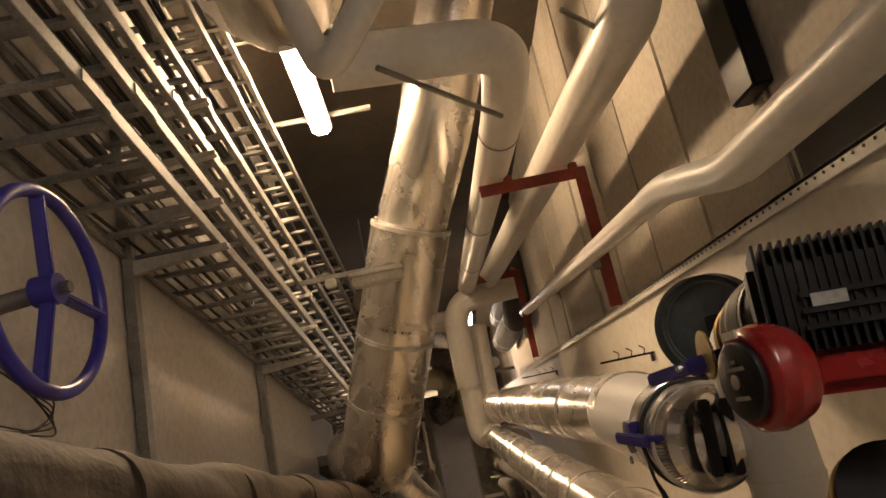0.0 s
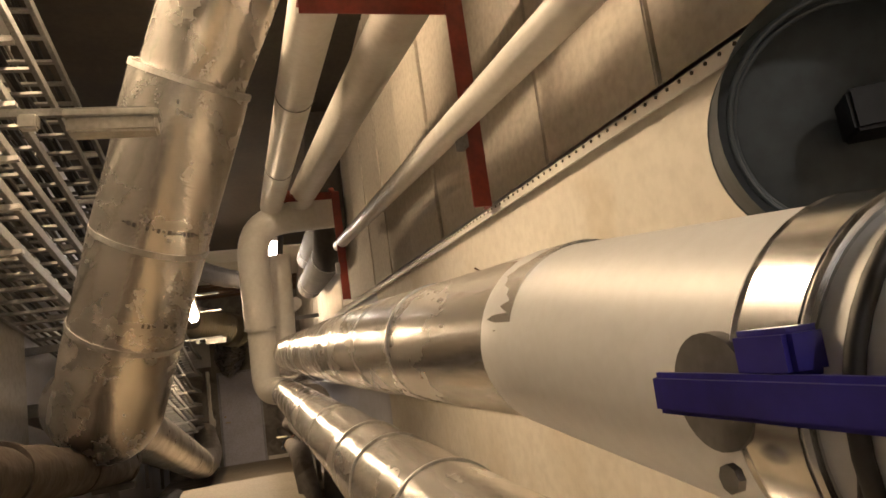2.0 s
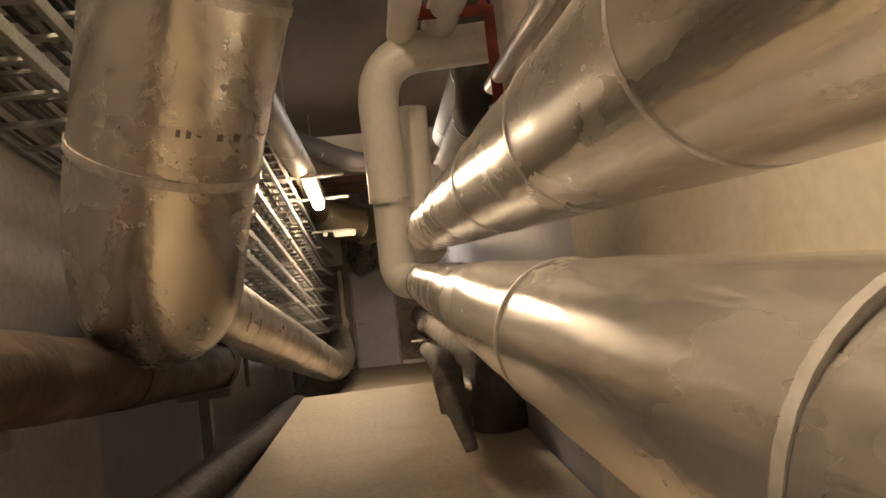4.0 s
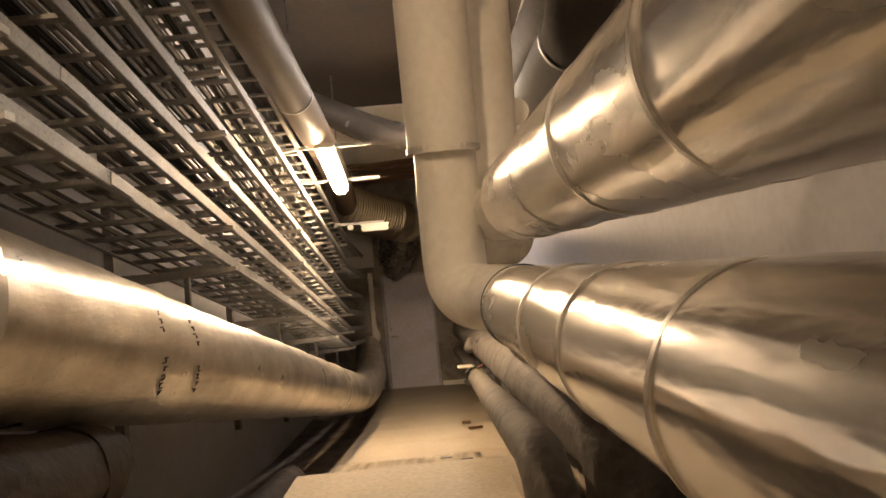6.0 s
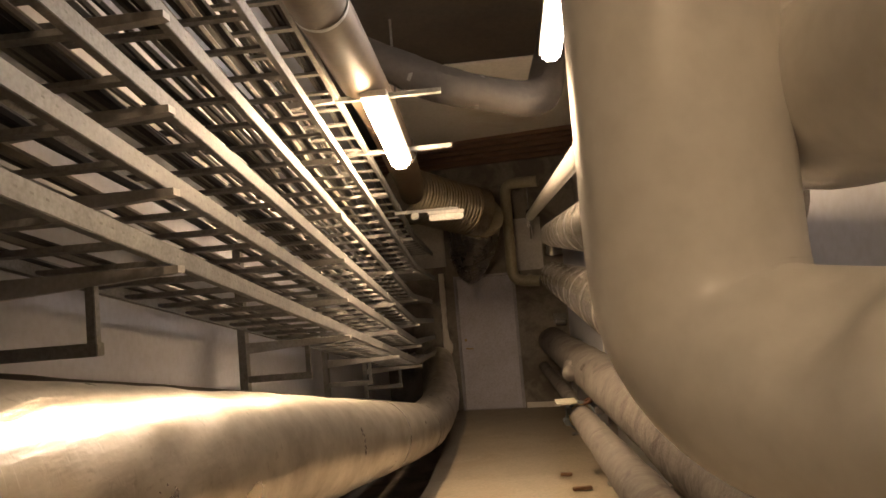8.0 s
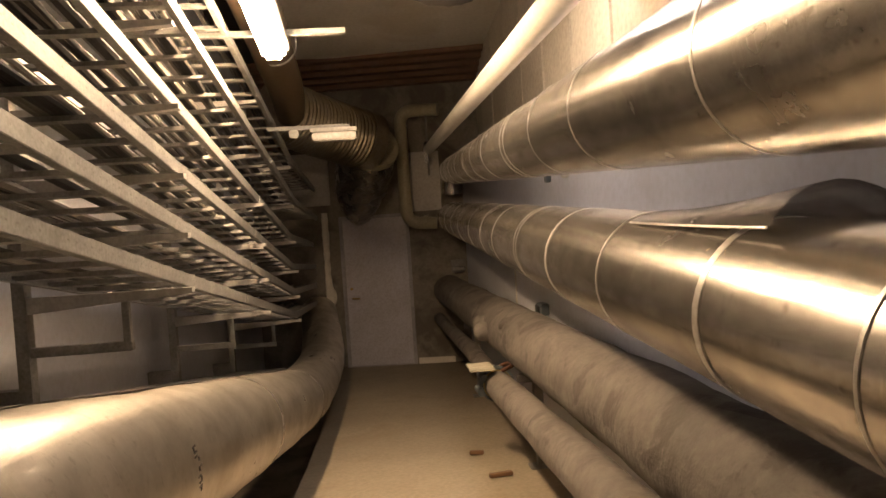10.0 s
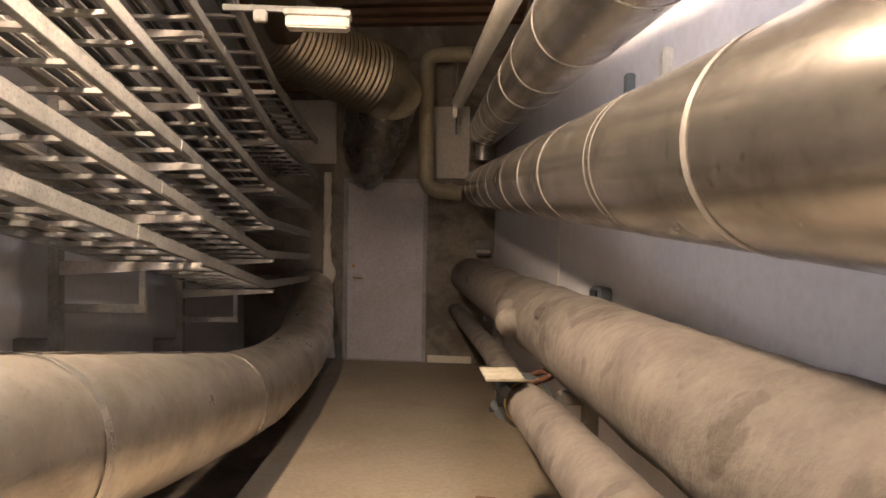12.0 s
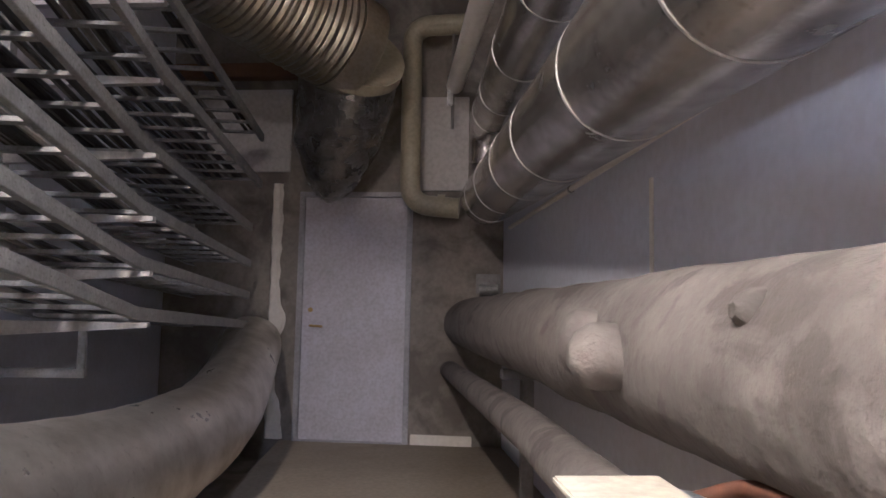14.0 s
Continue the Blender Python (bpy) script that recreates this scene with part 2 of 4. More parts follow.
M = dict(
    foil=metal_skin("aluminium_foil", (0.8, 0.77, 0.73), (0.7, 0.67, 0.63), 0.23, 0.15, 1.1, 0.05, dirt=(0.4, 0.36, 0.32), dirt_amount=0.12),
    duct_foil=metal_skin("dusty_duct_foil", (0.72, 0.68, 0.61), (0.46, 0.42, 0.36), 0.3, 0.25, 1.1, 0.3, stretch=(1, 0.7, 1), dirt=(0.3, 0.26, 0.21), dirt_amount=0.45),
    sheet=metal_skin("aluminium_jacket", (0.72, 0.69, 0.65), (0.33, 0.31, 0.285), 0.2, 0.012, 0.5, 0.8, stretch=(1, 0.75, 1), dirt=(0.16, 0.14, 0.12), dirt_amount=0.6),
    foil_dark=metal_skin("aged_dark_foil", (0.4, 0.38, 0.35), (0.22, 0.21, 0.19), 0.24, 0.9, 2.2, 0.5, stretch=(1, 1, 1), dirt=(0.1, 0.09, 0.08)),
    dust=mat("settled_dust", (0.3, 0.27, 0.24), 0.85, 0.0, (0.2, 0.18, 0.16), 5, 30, 0.3, 0.006, 0.5, stain=(0.12, 0.11, 0.1), stain_scale=4, stain_amount=0.6),
    tape=mat("foil_tape", (0.8, 0.78, 0.75), 0.38, 0.6, None, 8, 60, 0.2, 0.003),
    chrome=mat("polished_steel", (0.8, 0.8, 0.81), 0.22, 1.0, (0.6, 0.6, 0.6), 6, 50, 0.05, 0.002, 0.5, 0.06),
    zinc=mat("galvanised_steel", (0.4, 0.39, 0.37), 0.55, 0.5, (0.22, 0.22, 0.21), 10, 80, 0.1, 0.002, 0.5),
    dull=mat("dull_steel", (0.3, 0.29, 0.28), 0.5, 0.7, (0.18, 0.17, 0.16), 8, 60, 0.15, 0.003),
    white=mat("white_plastic_jacket", (0.82, 0.8, 0.76), 0.36, 0.0, (0.74, 0.71, 0.66), 1.5, 30, 0.06, 0.006, 0.5, 0.1, stain=(0.46, 0.39, 0.28), stain_scale=2, stain_amount=0.25, grime=0.2),
    sleeve=mat("white_sleeve", (0.8, 0.8, 0.8), 0.42, 0.0, (0.72, 0.72, 0.71), 2, 60, 0.03, 0.003, grime=0.12),
    plaster_pipe=mat("plastered_lagging", (0.18, 0.162, 0.147), 0.75, 0.0, (0.085, 0.075, 0.067), 4.5, 24, 0.9, 0.016, 0.45, stain=(0.06, 0.052, 0.045), stain_scale=4.2, stain_amount=0.8, stain_edge=(0.575, 0.615)),
    dirty_pipe=mat("dirty_wrapped_lagging", (0.075, 0.055, 0.04), 0.75, 0.0, (0.03, 0.022, 0.016), 4, 22, 0.8, 0.015, 0.5, stain=(0.15, 0.12, 0.095), stain_scale=3, stain_amount=0.5),
    wall=mat("painted_concrete", (0.56, 0.54, 0.52), 0.7, 0.0, (0.46, 0.44, 0.42), 1.1, 30, 0.1, 0.004, 0.6, stain=(0.36, 0.3, 0.22), stain_scale=0.9, stain_amount=0.35),
    white_wall=mat("white_painted_concrete", (0.8, 0.76, 0.69), 0.6, 0.0, (0.7, 0.66, 0.58), 1.2, 26, 0.12, 0.005, 0.6, stain=(0.5, 0.4, 0.26), stain_scale=1.4, stain_amount=0.35, grime=0.3),
    # pale wall paint; its blue tint stands in for cool light on it
    cool_tint_wall=mat("cool_light_tinted_wall", (0.64, 0.65, 0.72), 0.6, 0.0, (0.54, 0.55, 0.61), 1.3, 30, 0.1, 0.004, 0.6, stain=(0.42, 0.4, 0.4), stain_scale=1.1, stain_amount=0.3, grime=0.25),
    panel=mat("concrete_panel", (0.6, 0.55, 0.47), 0.8, 0.0, (0.45, 0.41, 0.35), 1.4, 26, 0.2, 0.006, 0.6, stain=(0.25, 0.2, 0.14), stain_scale=1.2, stain_amount=0.5, per_piece=0.12),
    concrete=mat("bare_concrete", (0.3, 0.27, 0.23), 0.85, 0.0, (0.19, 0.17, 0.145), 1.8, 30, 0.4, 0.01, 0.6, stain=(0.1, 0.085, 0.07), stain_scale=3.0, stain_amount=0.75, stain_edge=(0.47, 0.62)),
    floor=mat("floor_concrete", (0.52, 0.45, 0.34), 0.75, 0.0, (0.4, 0.34, 0.25), 1.3, 35, 0.15, 0.004, 0.6, stain=(0.28, 0.2, 0.12), stain_scale=1.8, stain_amount=0.35),
    walkway=mat("worn_walkway_concrete", (0.34, 0.29, 0.215), 0.75, 0.0, (0.24, 0.2, 0.15), 1.3, 35, 0.15, 0.004, 0.6, stain=(0.2, 0.15, 0.1), stain_scale=2.2, stain_amount=0.4),
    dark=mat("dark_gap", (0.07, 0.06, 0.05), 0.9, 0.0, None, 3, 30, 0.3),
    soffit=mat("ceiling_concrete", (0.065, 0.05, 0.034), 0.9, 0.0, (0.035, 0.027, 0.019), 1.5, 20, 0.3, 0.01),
    wood=mat("brown_timber", (0.2, 0.11, 0.055), 0.7, 0.0, (0.11, 0.06, 0.03), 3, 40, 0.3, 0.006, 0.6, stretch=(1, 8, 8)),
    door=mat("grey_door_paint", (0.55, 0.54, 0.62), 0.5, 0.0, (0.45, 0.43, 0.46), 2, 40, 0.06, 0.002, stain=(0.36, 0.34, 0.34), stain_scale=3, stain_amount=0.3),
    frame=mat("door_frame_paint", (0.42, 0.41, 0.43), 0.5, 0.0, None, 3, 40, 0.06),
    red=mat("red_oxide_paint", (0.3, 0.045, 0.022), 0.55, 0.0, (0.17, 0.025, 0.015), 5, 50, 0.15),
    blue=mat("blue_paint", (0.035, 0.03, 0.3), 0.35, 0.0, (0.025, 0.02, 0.2), 6, 50, 0.1, 0.003),
    black=mat("black_rubber", (0.014, 0.014, 0.016), 0.42, 0.0, (0.009, 0.009, 0.01), 5, 50, 0.15, spec=0.25),
    drum=mat("dark_grey_steel", (0.12, 0.14, 0.155), 0.42, 0.1, (0.08, 0.095, 0.105), 4, 40, 0.1),
    pump_red=mat("glossy_red_enamel", (0.2, 0.01, 0.01), 0.25, 0.0, (0.22, 0.01, 0.01), 5, 50, 0.04, 0.002),
    brass=mat("brass", (0.55, 0.4, 0.16), 0.35, 0.9, None, 6, 40, 0.1),
    rust=mat("rust", (0.12, 0.045, 0.018), 0.8, 0.1, (0.06, 0.025, 0.012), 8, 50, 0.3),
    cable=mat("dark_cable", (0.03, 0.028, 0.026), 0.55, 0.0, None, 6, 60, 0.1),
    cable_grey=mat("grey_cable", (0.22, 0.2, 0.17), 0.55, 0.0, None, 6, 60, 0.1),
    flex=mat("ribbed_foil_duct", (0.34, 0.29, 0.2), 0.36, 0.9, (0.36, 0.33, 0.27), 4, 40, 0.15, 0.003),
    olive=mat("olive_pipe_paint", (0.4, 0.36, 0.25), 0.45, 0.0, (0.3, 0.27, 0.19), 3, 40, 0.08),
    brown_duct=mat("brown_duct_paint", (0.085, 0.055, 0.025), 0.6, 0.0, (0.05, 0.032, 0.015), 2.5, 30, 0.15, 0.004),
    arm=mat("pale_galvanised_arm", (0.6, 0.58, 0.55), 0.45, 0.35, (0.42, 0.4, 0.38), 8, 60, 0.1, 0.002, 0.5),
    lamp_body=mat("lamp_housing", (0.7, 0.68, 0.62), 0.5, 0.0, None, 5, 50, 0.05),
    tube=glow("lit_tube", (1.0, 0.71, 0.42), 175.0),
    # emission of the added fill lamp behind the start
    tube_fill_start=glow("start_fill_tube", (1.0, 0.86, 0.72), 54.0),
    # emission of the added, hidden fill lamp over the far stretch
    tube_fill_far=glow("far_fill_tube", (1.0, 0.86, 0.73), 56.0),
    tube_dim=glow("old_lit_tube", (1.0, 0.74, 0.46), 10.0),
    tube_off=mat("unlit_diffuser", (0.75, 0.72, 0.64), 0.35, 0.0, None, 5, 50, 0.03),
    paper=mat("pale_board", (0.55, 0.52, 0.42), 0.8, 0.0, None, 5, 50, 0.1),
)


# ---- mesh helpers ----
def mesh_from(name, bm):
    me = bpy.data.meshes.new(name)
    bm.normal_update()
    bm.to_mesh(me)
    bm.free()
    return me


def part(name, bm, material, parent=None, label="", smooth=True):
    me = mesh_from(name, bm) if isinstance(bm, bmesh.types.BMesh) else bm
    if not me.materials:
        me.materials.append(material)
    if smooth:
        for f in me.polygons:
            f.use_smooth = True
        me.set_sharp_from_angle(angle=radians(35))
    ob = new(name, me)
    if parent:
        ob.parent = parent
    if label:
        ob["label"] = label
    return ob


def empty(name, label, category, group="", kind="", at=(0, 0, 0)):
    ob = new(name)
    ob.empty_display_size = 0.1
    ob.location = at
    bpy.context.view_layer.update()
    return tagged(ob, label, category, group, kind)


def V(*a):
    return Vector(a)


def box(size, at=(0, 0, 0), m=None, bevel=0.0, bm=None):
    bm = bm or bmesh.new()
    mm = (m or Matrix()) @ Matrix.Translation(at) @ Matrix.Diagonal((*size, 1))
    r = bmesh.ops.create_cube(bm, size=1, matrix=mm)
    if bevel:
        es = list({e for v in r["verts"] for e in v.link_edges})
        bmesh.ops.bevel(bm, geom=es, offset=bevel, segments=2, affect="EDGES")
    return bm


def beam(a, b, w, h, bevel=0.0, bm=None, up=(0, 0, 1)):
    """A bar from a to b, w across and h high."""
    a, b = Vector(a), Vector(b)
    d = (b - a)
    y = d.normalized()
    x = y.cross(Vector(up)).normalized()
    z = x.cross(y)
    m = Matrix((x, y, z)).transposed().to_4x4()
    m.translation = (a + b) / 2
    return box((w, d.length, h), m=m, bevel=bevel, bm=bm)


def rounded(points, radius, steps=10):
    """The line through the points with its corners rounded."""
    pts = [Vector(p) for p in points]
    out = [pts[0]]
    for i in range(1, len(pts) - 1):
        a, p, b = pts[i - 1], pts[i], pts[i + 1]
        u, v = (a - p), (b - p)
        r = min(radius, u.length * 0.48, v.length * 0.48)
        s, e = p + u.normalized() * r, p + v.normalized() * r
        for k in range(steps + 1):
            t = k / steps
            out.append(s * (1 - t) ** 2 + p * 2 * t * (1 - t) + e * t * t)
    out.append(pts[-1])
    return out


def sweep(points, radius, seg=28, bm=None, caps=True, wobble=0.0, step=0.0, seed=0):
    """A tube along the points; radius is a number or a function of the length so far."""
    pts = [Vector(p) for p in points]
    if step:
        fine = [pts[0]]
        for a, b in zip(pts, pts[1:]):
            n = max(1, int((b - a).length / step))
            fine += [a.lerp(b, k / n) for k in range(1, n + 1)]
        pts = fine
    bm = bm or bmesh.new()
    rings, length = [], 0.0
    t0 = (pts[1] - pts[0]).normalized()
    ref = Vector((0, 0, 1)) if abs(t0.z) < 0.9 else Vector((1, 0, 0))
    x = t0.cross(ref).normalized()
    for i, p in enumerate(pts):
        a = pts[max(0, i - 1)]
        b = pts[min(len(pts) - 1, i + 1)]
        t = (b - a).normalized()
        x = (x - t * x.dot(t)).normalized()
        y = t.cross(x)
        length += (p - pts[i - 1]).length if i else 0
        r = radius(length) if callable(radius) else radius
        ring = []
        for k in range(seg):
            an = 2 * math.pi * k / seg
            d = x * math.cos(an) + y * math.sin(an)
            rr = r
            if wobble:
                rr += wobble * noise.noise(p * 2.3 + d * 0.9 + Vector((seed, 0, 0))) + wobble * 0.5 * noise.noise(p * 7 + d * 2.5)
            ring.append(bm.verts.new(p + d * rr))
        rings.append(ring)
    for r0, r1 in zip(rings, rings[1:]):
        for k in range(seg):
            bm.faces.new((r0[k], r0[(k + 1) % seg], r1[(k + 1) % seg], r1[k]))
    if caps:
        bm.faces.new(list(reversed(rings[0])))
        bm.faces.new(rings[-1])
    return bm


def ring_at(p, direction, r, width=0.025, thick=0.004, seg=28, bm=None):
    """A thin band round a pipe."""
    p, d = Vector(p), Vector(direction).normalized()
    w = width / 2
    prof = [(-w, 0.0), (-w, thick), (w, thick), (w, 0.0)]
    ref = Vector((0, 0, 1)) if abs(d.z) < 0.9 else Vector((1, 0, 0))
    x = d.cross(ref).normalized()
    y = d.cross(x)
    bm = bm or bmesh.new()
    loops = []
    for o, h in prof:
        loops.append([bm.verts.new(p + d * o + (x * math.cos(a) + y * math.sin(a)) * (r + h))
                      for a in (2 * math.pi * k / seg for k in range(seg))])
    for l0, l1 in zip(loops, loops[1:]):
        for k in range(seg):
            bm.faces.new((l0[k], l0[(k + 1) % seg], l1[(k + 1) % seg], l1[k]))
    return bm


def torus(c, axis, R, r, seg=40, sub=12):
    pts = []
    c, d = Vector(c), Vector(axis).normalized()
    ref = Vector((0, 0, 1)) if abs(d.z) < 0.9 else Vector((1, 0, 0))
    x = d.cross(ref).normalized()
    y = d.cross(x)
    bm = bmesh.new()
    rings = []
    for i in range(seg):
        a = 2 * math.pi * i / seg
        o = x * math.cos(a) + y * math.sin(a)
        rings.append([bm.verts.new(c + o * (R + r * math.cos(b)) + d * r * math.sin(b)) for b in (2 * math.pi * k / sub for k in range(sub))])
    for i in range(seg):
        r0, r1 = rings[i], rings[(i + 1) % seg]
        for k in range(sub):
            bm.faces.new((r0[k], r0[(k + 1) % sub], r1[(k + 1) % sub], r1[k]))
    return bm


def cyl(a, b, r, seg=24, r2=None, bm=None):
    L = (Vector(b) - Vector(a)).length
    return sweep([a, b], (lambda l: r if l < L / 2 else r2) if r2 is not None else r, seg, bm)


def poly_prism(outline, y0, y1, axis="y"):
    """A prism of an x-z outline from y0 to y1."""
    bm = bmesh.new()
    a = [bm.verts.new((x, y0, z)) for x, z in outline]
    b = [bm.verts.new((x, y1, z)) for x, z in outline]
    n = len(outline)
    for k in range(n):
        bm.faces.new((a[k], a[(k + 1) % n], b[(k + 1) % n], b[k]))
    bm.faces.new(list(reversed(a)))
    bm.faces.new(b)
    bmesh.ops.recalc_face_normals(bm, faces=bm.faces)
    return bm


def side_prism(profile, x0, x1):
    """A prism of a y-z outline from x0 to x1."""
    bm = bmesh.new()
    a = [bm.verts.new((x0, y, z)) for y, z in profile]
    b = [bm.verts.new((x1, y, z)) for y, z in profile]
    n = len(profile)
    for k in range(n):
        bm.faces.new((a[k], a[(k + 1) % n], b[(k + 1) % n], b[k]))
    bm.faces.new(a)
    bm.faces.new(list(reversed(b)))
    bmesh.ops.recalc_face_normals(bm, faces=bm.faces)
    return bm


# ---- the setting ----
def tray_z(y):
    return 3.57 - 0.163 * y


def ceil_z(y):
    return 4.0 + 0.085 * (18 - y)


Y0, Y1 = -4.0, 18.25
XL, XR = -1.62, 1.25
END = pose(0, 18.0, 0, 0, 0, -9.5)

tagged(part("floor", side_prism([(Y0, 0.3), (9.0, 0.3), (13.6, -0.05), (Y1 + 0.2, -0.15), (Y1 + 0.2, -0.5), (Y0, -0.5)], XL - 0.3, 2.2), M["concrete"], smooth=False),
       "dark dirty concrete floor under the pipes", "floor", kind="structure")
tagged(part("walkway", side_prism([(9.25, 0.62), (11.0, 0.455), (13.6, 0.185), (15.5, 0.08), (18.4, 0.0), (18.4, -0.2), (13.6, -0.1), (9.25, 0.25)], -0.56, XR + 0.02), M["walkway"], smooth=False),
       "pale sloping concrete walkway leading down to the door", "walkway", kind="structure")
bm = box((1.14, 11.2, 0.16), (0.07, 3.7, 0.78), bevel=0.012)
tagged(part("upper_slab", bm, M["floor"], smooth=False), "pale flat concrete slab walkway with a worn end", "walkway", kind="structure")
tagged(part("lower_slab", box((0.55, 9.5, 0.2), (0.95, 4.0, 0.52)), M["floor"], smooth=False), "pale concrete ledge beside the walkway", "ledge", kind="structure")

wl = bmesh.new()
box((0.3, 11.0, 6.4), (-1.25 - 0.15, 1.5, 2.7), bm=wl)
tagged(part("wall_left_front", wl, M["wall"], smooth=False), "light grey painted concrete wall", "wall", kind="structure")
wl = bmesh.new()
box((0.3, 13.4, 6.4), (XL - 0.15, 12.1, 2.7), bm=wl)
tagged(part("wall_left_rear", wl, M["cool_tint_wall"], smooth=False), "light grey painted concrete wall, set back", "wall", kind="structure")
tagged(part("wall_right_front", box((0.6, 10.5, 3.0), (XR + 0.3, 1.25, 0.95)), M["white_wall"], smooth=False),
       "white painted concrete wall with brown stains", "wall", kind="structure")
tagged(part("wall_right_rear", box((0.6, 12.1, 3.0), (XR + 0.302, 12.55, 0.95)), M["cool_tint_wall"], smooth=False),
       "pale painted wall, cool light put into its blue-grey tint, faint stains", "wall", kind="structure")
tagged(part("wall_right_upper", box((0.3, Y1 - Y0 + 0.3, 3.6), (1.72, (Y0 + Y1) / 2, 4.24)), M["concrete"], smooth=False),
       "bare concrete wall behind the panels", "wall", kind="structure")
tagged(part("wall_back", box((4.2, 0.3, 6.5), (0, Y0 - 0.15, 2.7)), M["concrete"], smooth=False), "bare concrete wall", "wall", kind="structure")

# end wall with its door opening
DW0, DW1, DH = -0.45, 0.50, 2.09
for x0, x1, z0, z1 in ((-2.2, DW0, -0.4, 5), (DW1, 2.2, -0.4, 5), (DW0, DW1, DH, 5), (DW0, DW1, -0.4, 0.0)):
    tagged(part("wall_end", box((x1 - x0, 0.3, z1 - z0), ((x0 + x1) / 2, 0.15, (z0 + z1) / 2), m=END), M["concrete"], smooth=False),
           "mottled grey concrete end wall round a door", "wall", kind="structure")

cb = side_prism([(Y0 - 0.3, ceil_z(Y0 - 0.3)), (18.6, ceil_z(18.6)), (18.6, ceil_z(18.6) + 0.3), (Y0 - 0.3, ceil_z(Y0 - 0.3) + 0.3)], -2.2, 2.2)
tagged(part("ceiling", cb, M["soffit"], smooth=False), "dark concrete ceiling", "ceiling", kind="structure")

# door
door = empty("door_1", "grey painted steel door, closed, with a lever handle", "door", kind="structure")
door.matrix_world = END
bpy.context.view_layer.update()
part("leaf", box((0.885, 0.045, 2.03), (0.03, 0.03, 1.03), bevel=0.004), M["door"], door)
for nm, s, at in (("door_frame", (0.045, 0.1, 2.09), (-0.435, 0.02, 1.045)), ("door_frame", (0.045, 0.1, 2.09), (0.487, 0.02, 1.045)), ("door_frame", (0.88, 0.1, 0.04), (0.026, 0.02, 2.068))):
    part(nm, box(s, at, bevel=0.006), M["frame"], door)
part("door_handle", sweep(rounded([(-0.33, 0.01, 0.96), (-0.33, -0.055, 0.96), (-0.22, -0.055, 0.955)], 0.02), 0.01, 12), M["brass"], door, "worn brass lever handle")
part("lock", cyl((-0.34, 0.01, 1.09), (-0.34, -0.008, 1.09), 0.02, 16), M["brass"], door, "round brass lock")
part("threshold", box((0.88, 0.06, 0.02), (0.026, 0.0, 0.012), bevel=0.004), M["frame"], door)


# ---- pipes on the right ----
def line(x, z, sx, sz, y0):
    return lambda y: Vector((x + sx * (y - y0), y, z + sz * (y - y0)))


def bands(pipe, f, ys, r, material, width=0.015, name="band", thick=0.0014):
    d = f(1) - f(0)
    for y in ys:
        rr = r(y) if callable(r) else r
        part(name, ring_at(f(y), d, rr - 0.006, width, thick + 0.006, 40), material, pipe)


TOP1 = line(0.678, 2.016, -0.014, 0.0282, 5)
LOW1 = line(0.594, 1.673, -0.0088, 0.0266, 5)
MID2 = line(0.952, 1.74, 0.0225, 0.048, 12.5)
UP2 = line(0.834, 2.244, 0.0454, 0.0621, 12)
D1 = line(1.035, 1.062, -0.0101, -0.0093, 12)

p = empty("insulated_pipe", "foil-jacketed insulated pipe with taped joints along the wall", "pipe")
part("jacket", sweep([TOP1(2.25), TOP1(7.68)], lambda l: 0.146 - 0.022 * max(0, 1 - l / 1.6), 48, step=0.05, wobble=0.0045), M["foil"], p)
part("elbow", sweep(rounded([TOP1(7.66), TOP1(8.5), V(0.66, 8.5, 3.1)], 0.24), 0.125, 28), M["white"], p, "white plastic elbow")
bands(p, TOP1, (2.96, 3.41, 3.86, 4.35, 5.1, 5.75, 6.2, 6.63, 7.06, 7.49), lambda y: 0.148 - 0.022 * max(0, 1 - (y - 2.25) / 1.6), M["tape"], 0.011, thick=0.0008)

p = empty("insulated_pipe", "low silver insulated pipe ending in a white elbow", "pipe")
part("jacket", sweep([LOW1(0.6), LOW1(7.52)], 0.121, 48, step=0.05, wobble=0.0045, seed=3), M["foil"], p)
bands(p, LOW1, (1.4, 2.2, 2.75, 3.22, 3.56, 4.3, 5.0, 5.75, 6.1, 6.48, 6.84), 0.123, M["tape"], 0.011, thick=0.0008)
eb = sweep(rounded([LOW1(7.5), V(0.575, 8.0, 1.755), V(0.42, 8.24, 1.78), V(0.42, 8.25, 2.42)], 0.2), lambda l: 0.122 + 0.006 * min(1, l / 0.5), 64, wobble=0.003, step=0.012)
for c, r, depth in ((V(0.455, 8.03, 1.85), 0.05, 0.035), (V(0.47, 7.96, 1.86), 0.03, -0.012), (V(0.485, 7.88, 1.845), 0.05, 0.035), (V(0.487, 7.72, 1.845), 0.05, 0.025)):
    for q in eb.verts:
        d = q.co - c
        q.co += V(0.7, 0.1, -0.7) * depth * math.exp(-((d.x / r) ** 2 + (d.y / (r * 0.9)) ** 2 + (d.z / r) ** 2))
part("elbow", eb, M["white"], p, "dented white plastic elbow")
part("seal_ring", ring_at(LOW1(7.515), LOW1(1) - LOW1(0), 0.119, 0.008, 0.009, 40), M["drum"], p, "dark seal ring")
part("upper_sleeve", sweep(rounded([(0.415, 8.22, 2.36), (0.405, 8.05, 3.38), (1.25, 7.98, 3.4)], 0.36), 0.145, 32), M["white"], p)
part("collar", ring_at((0.415, 8.225, 2.37), (0, -0.1, 1), 0.135, 0.02, 0.016), M["tape"], p)

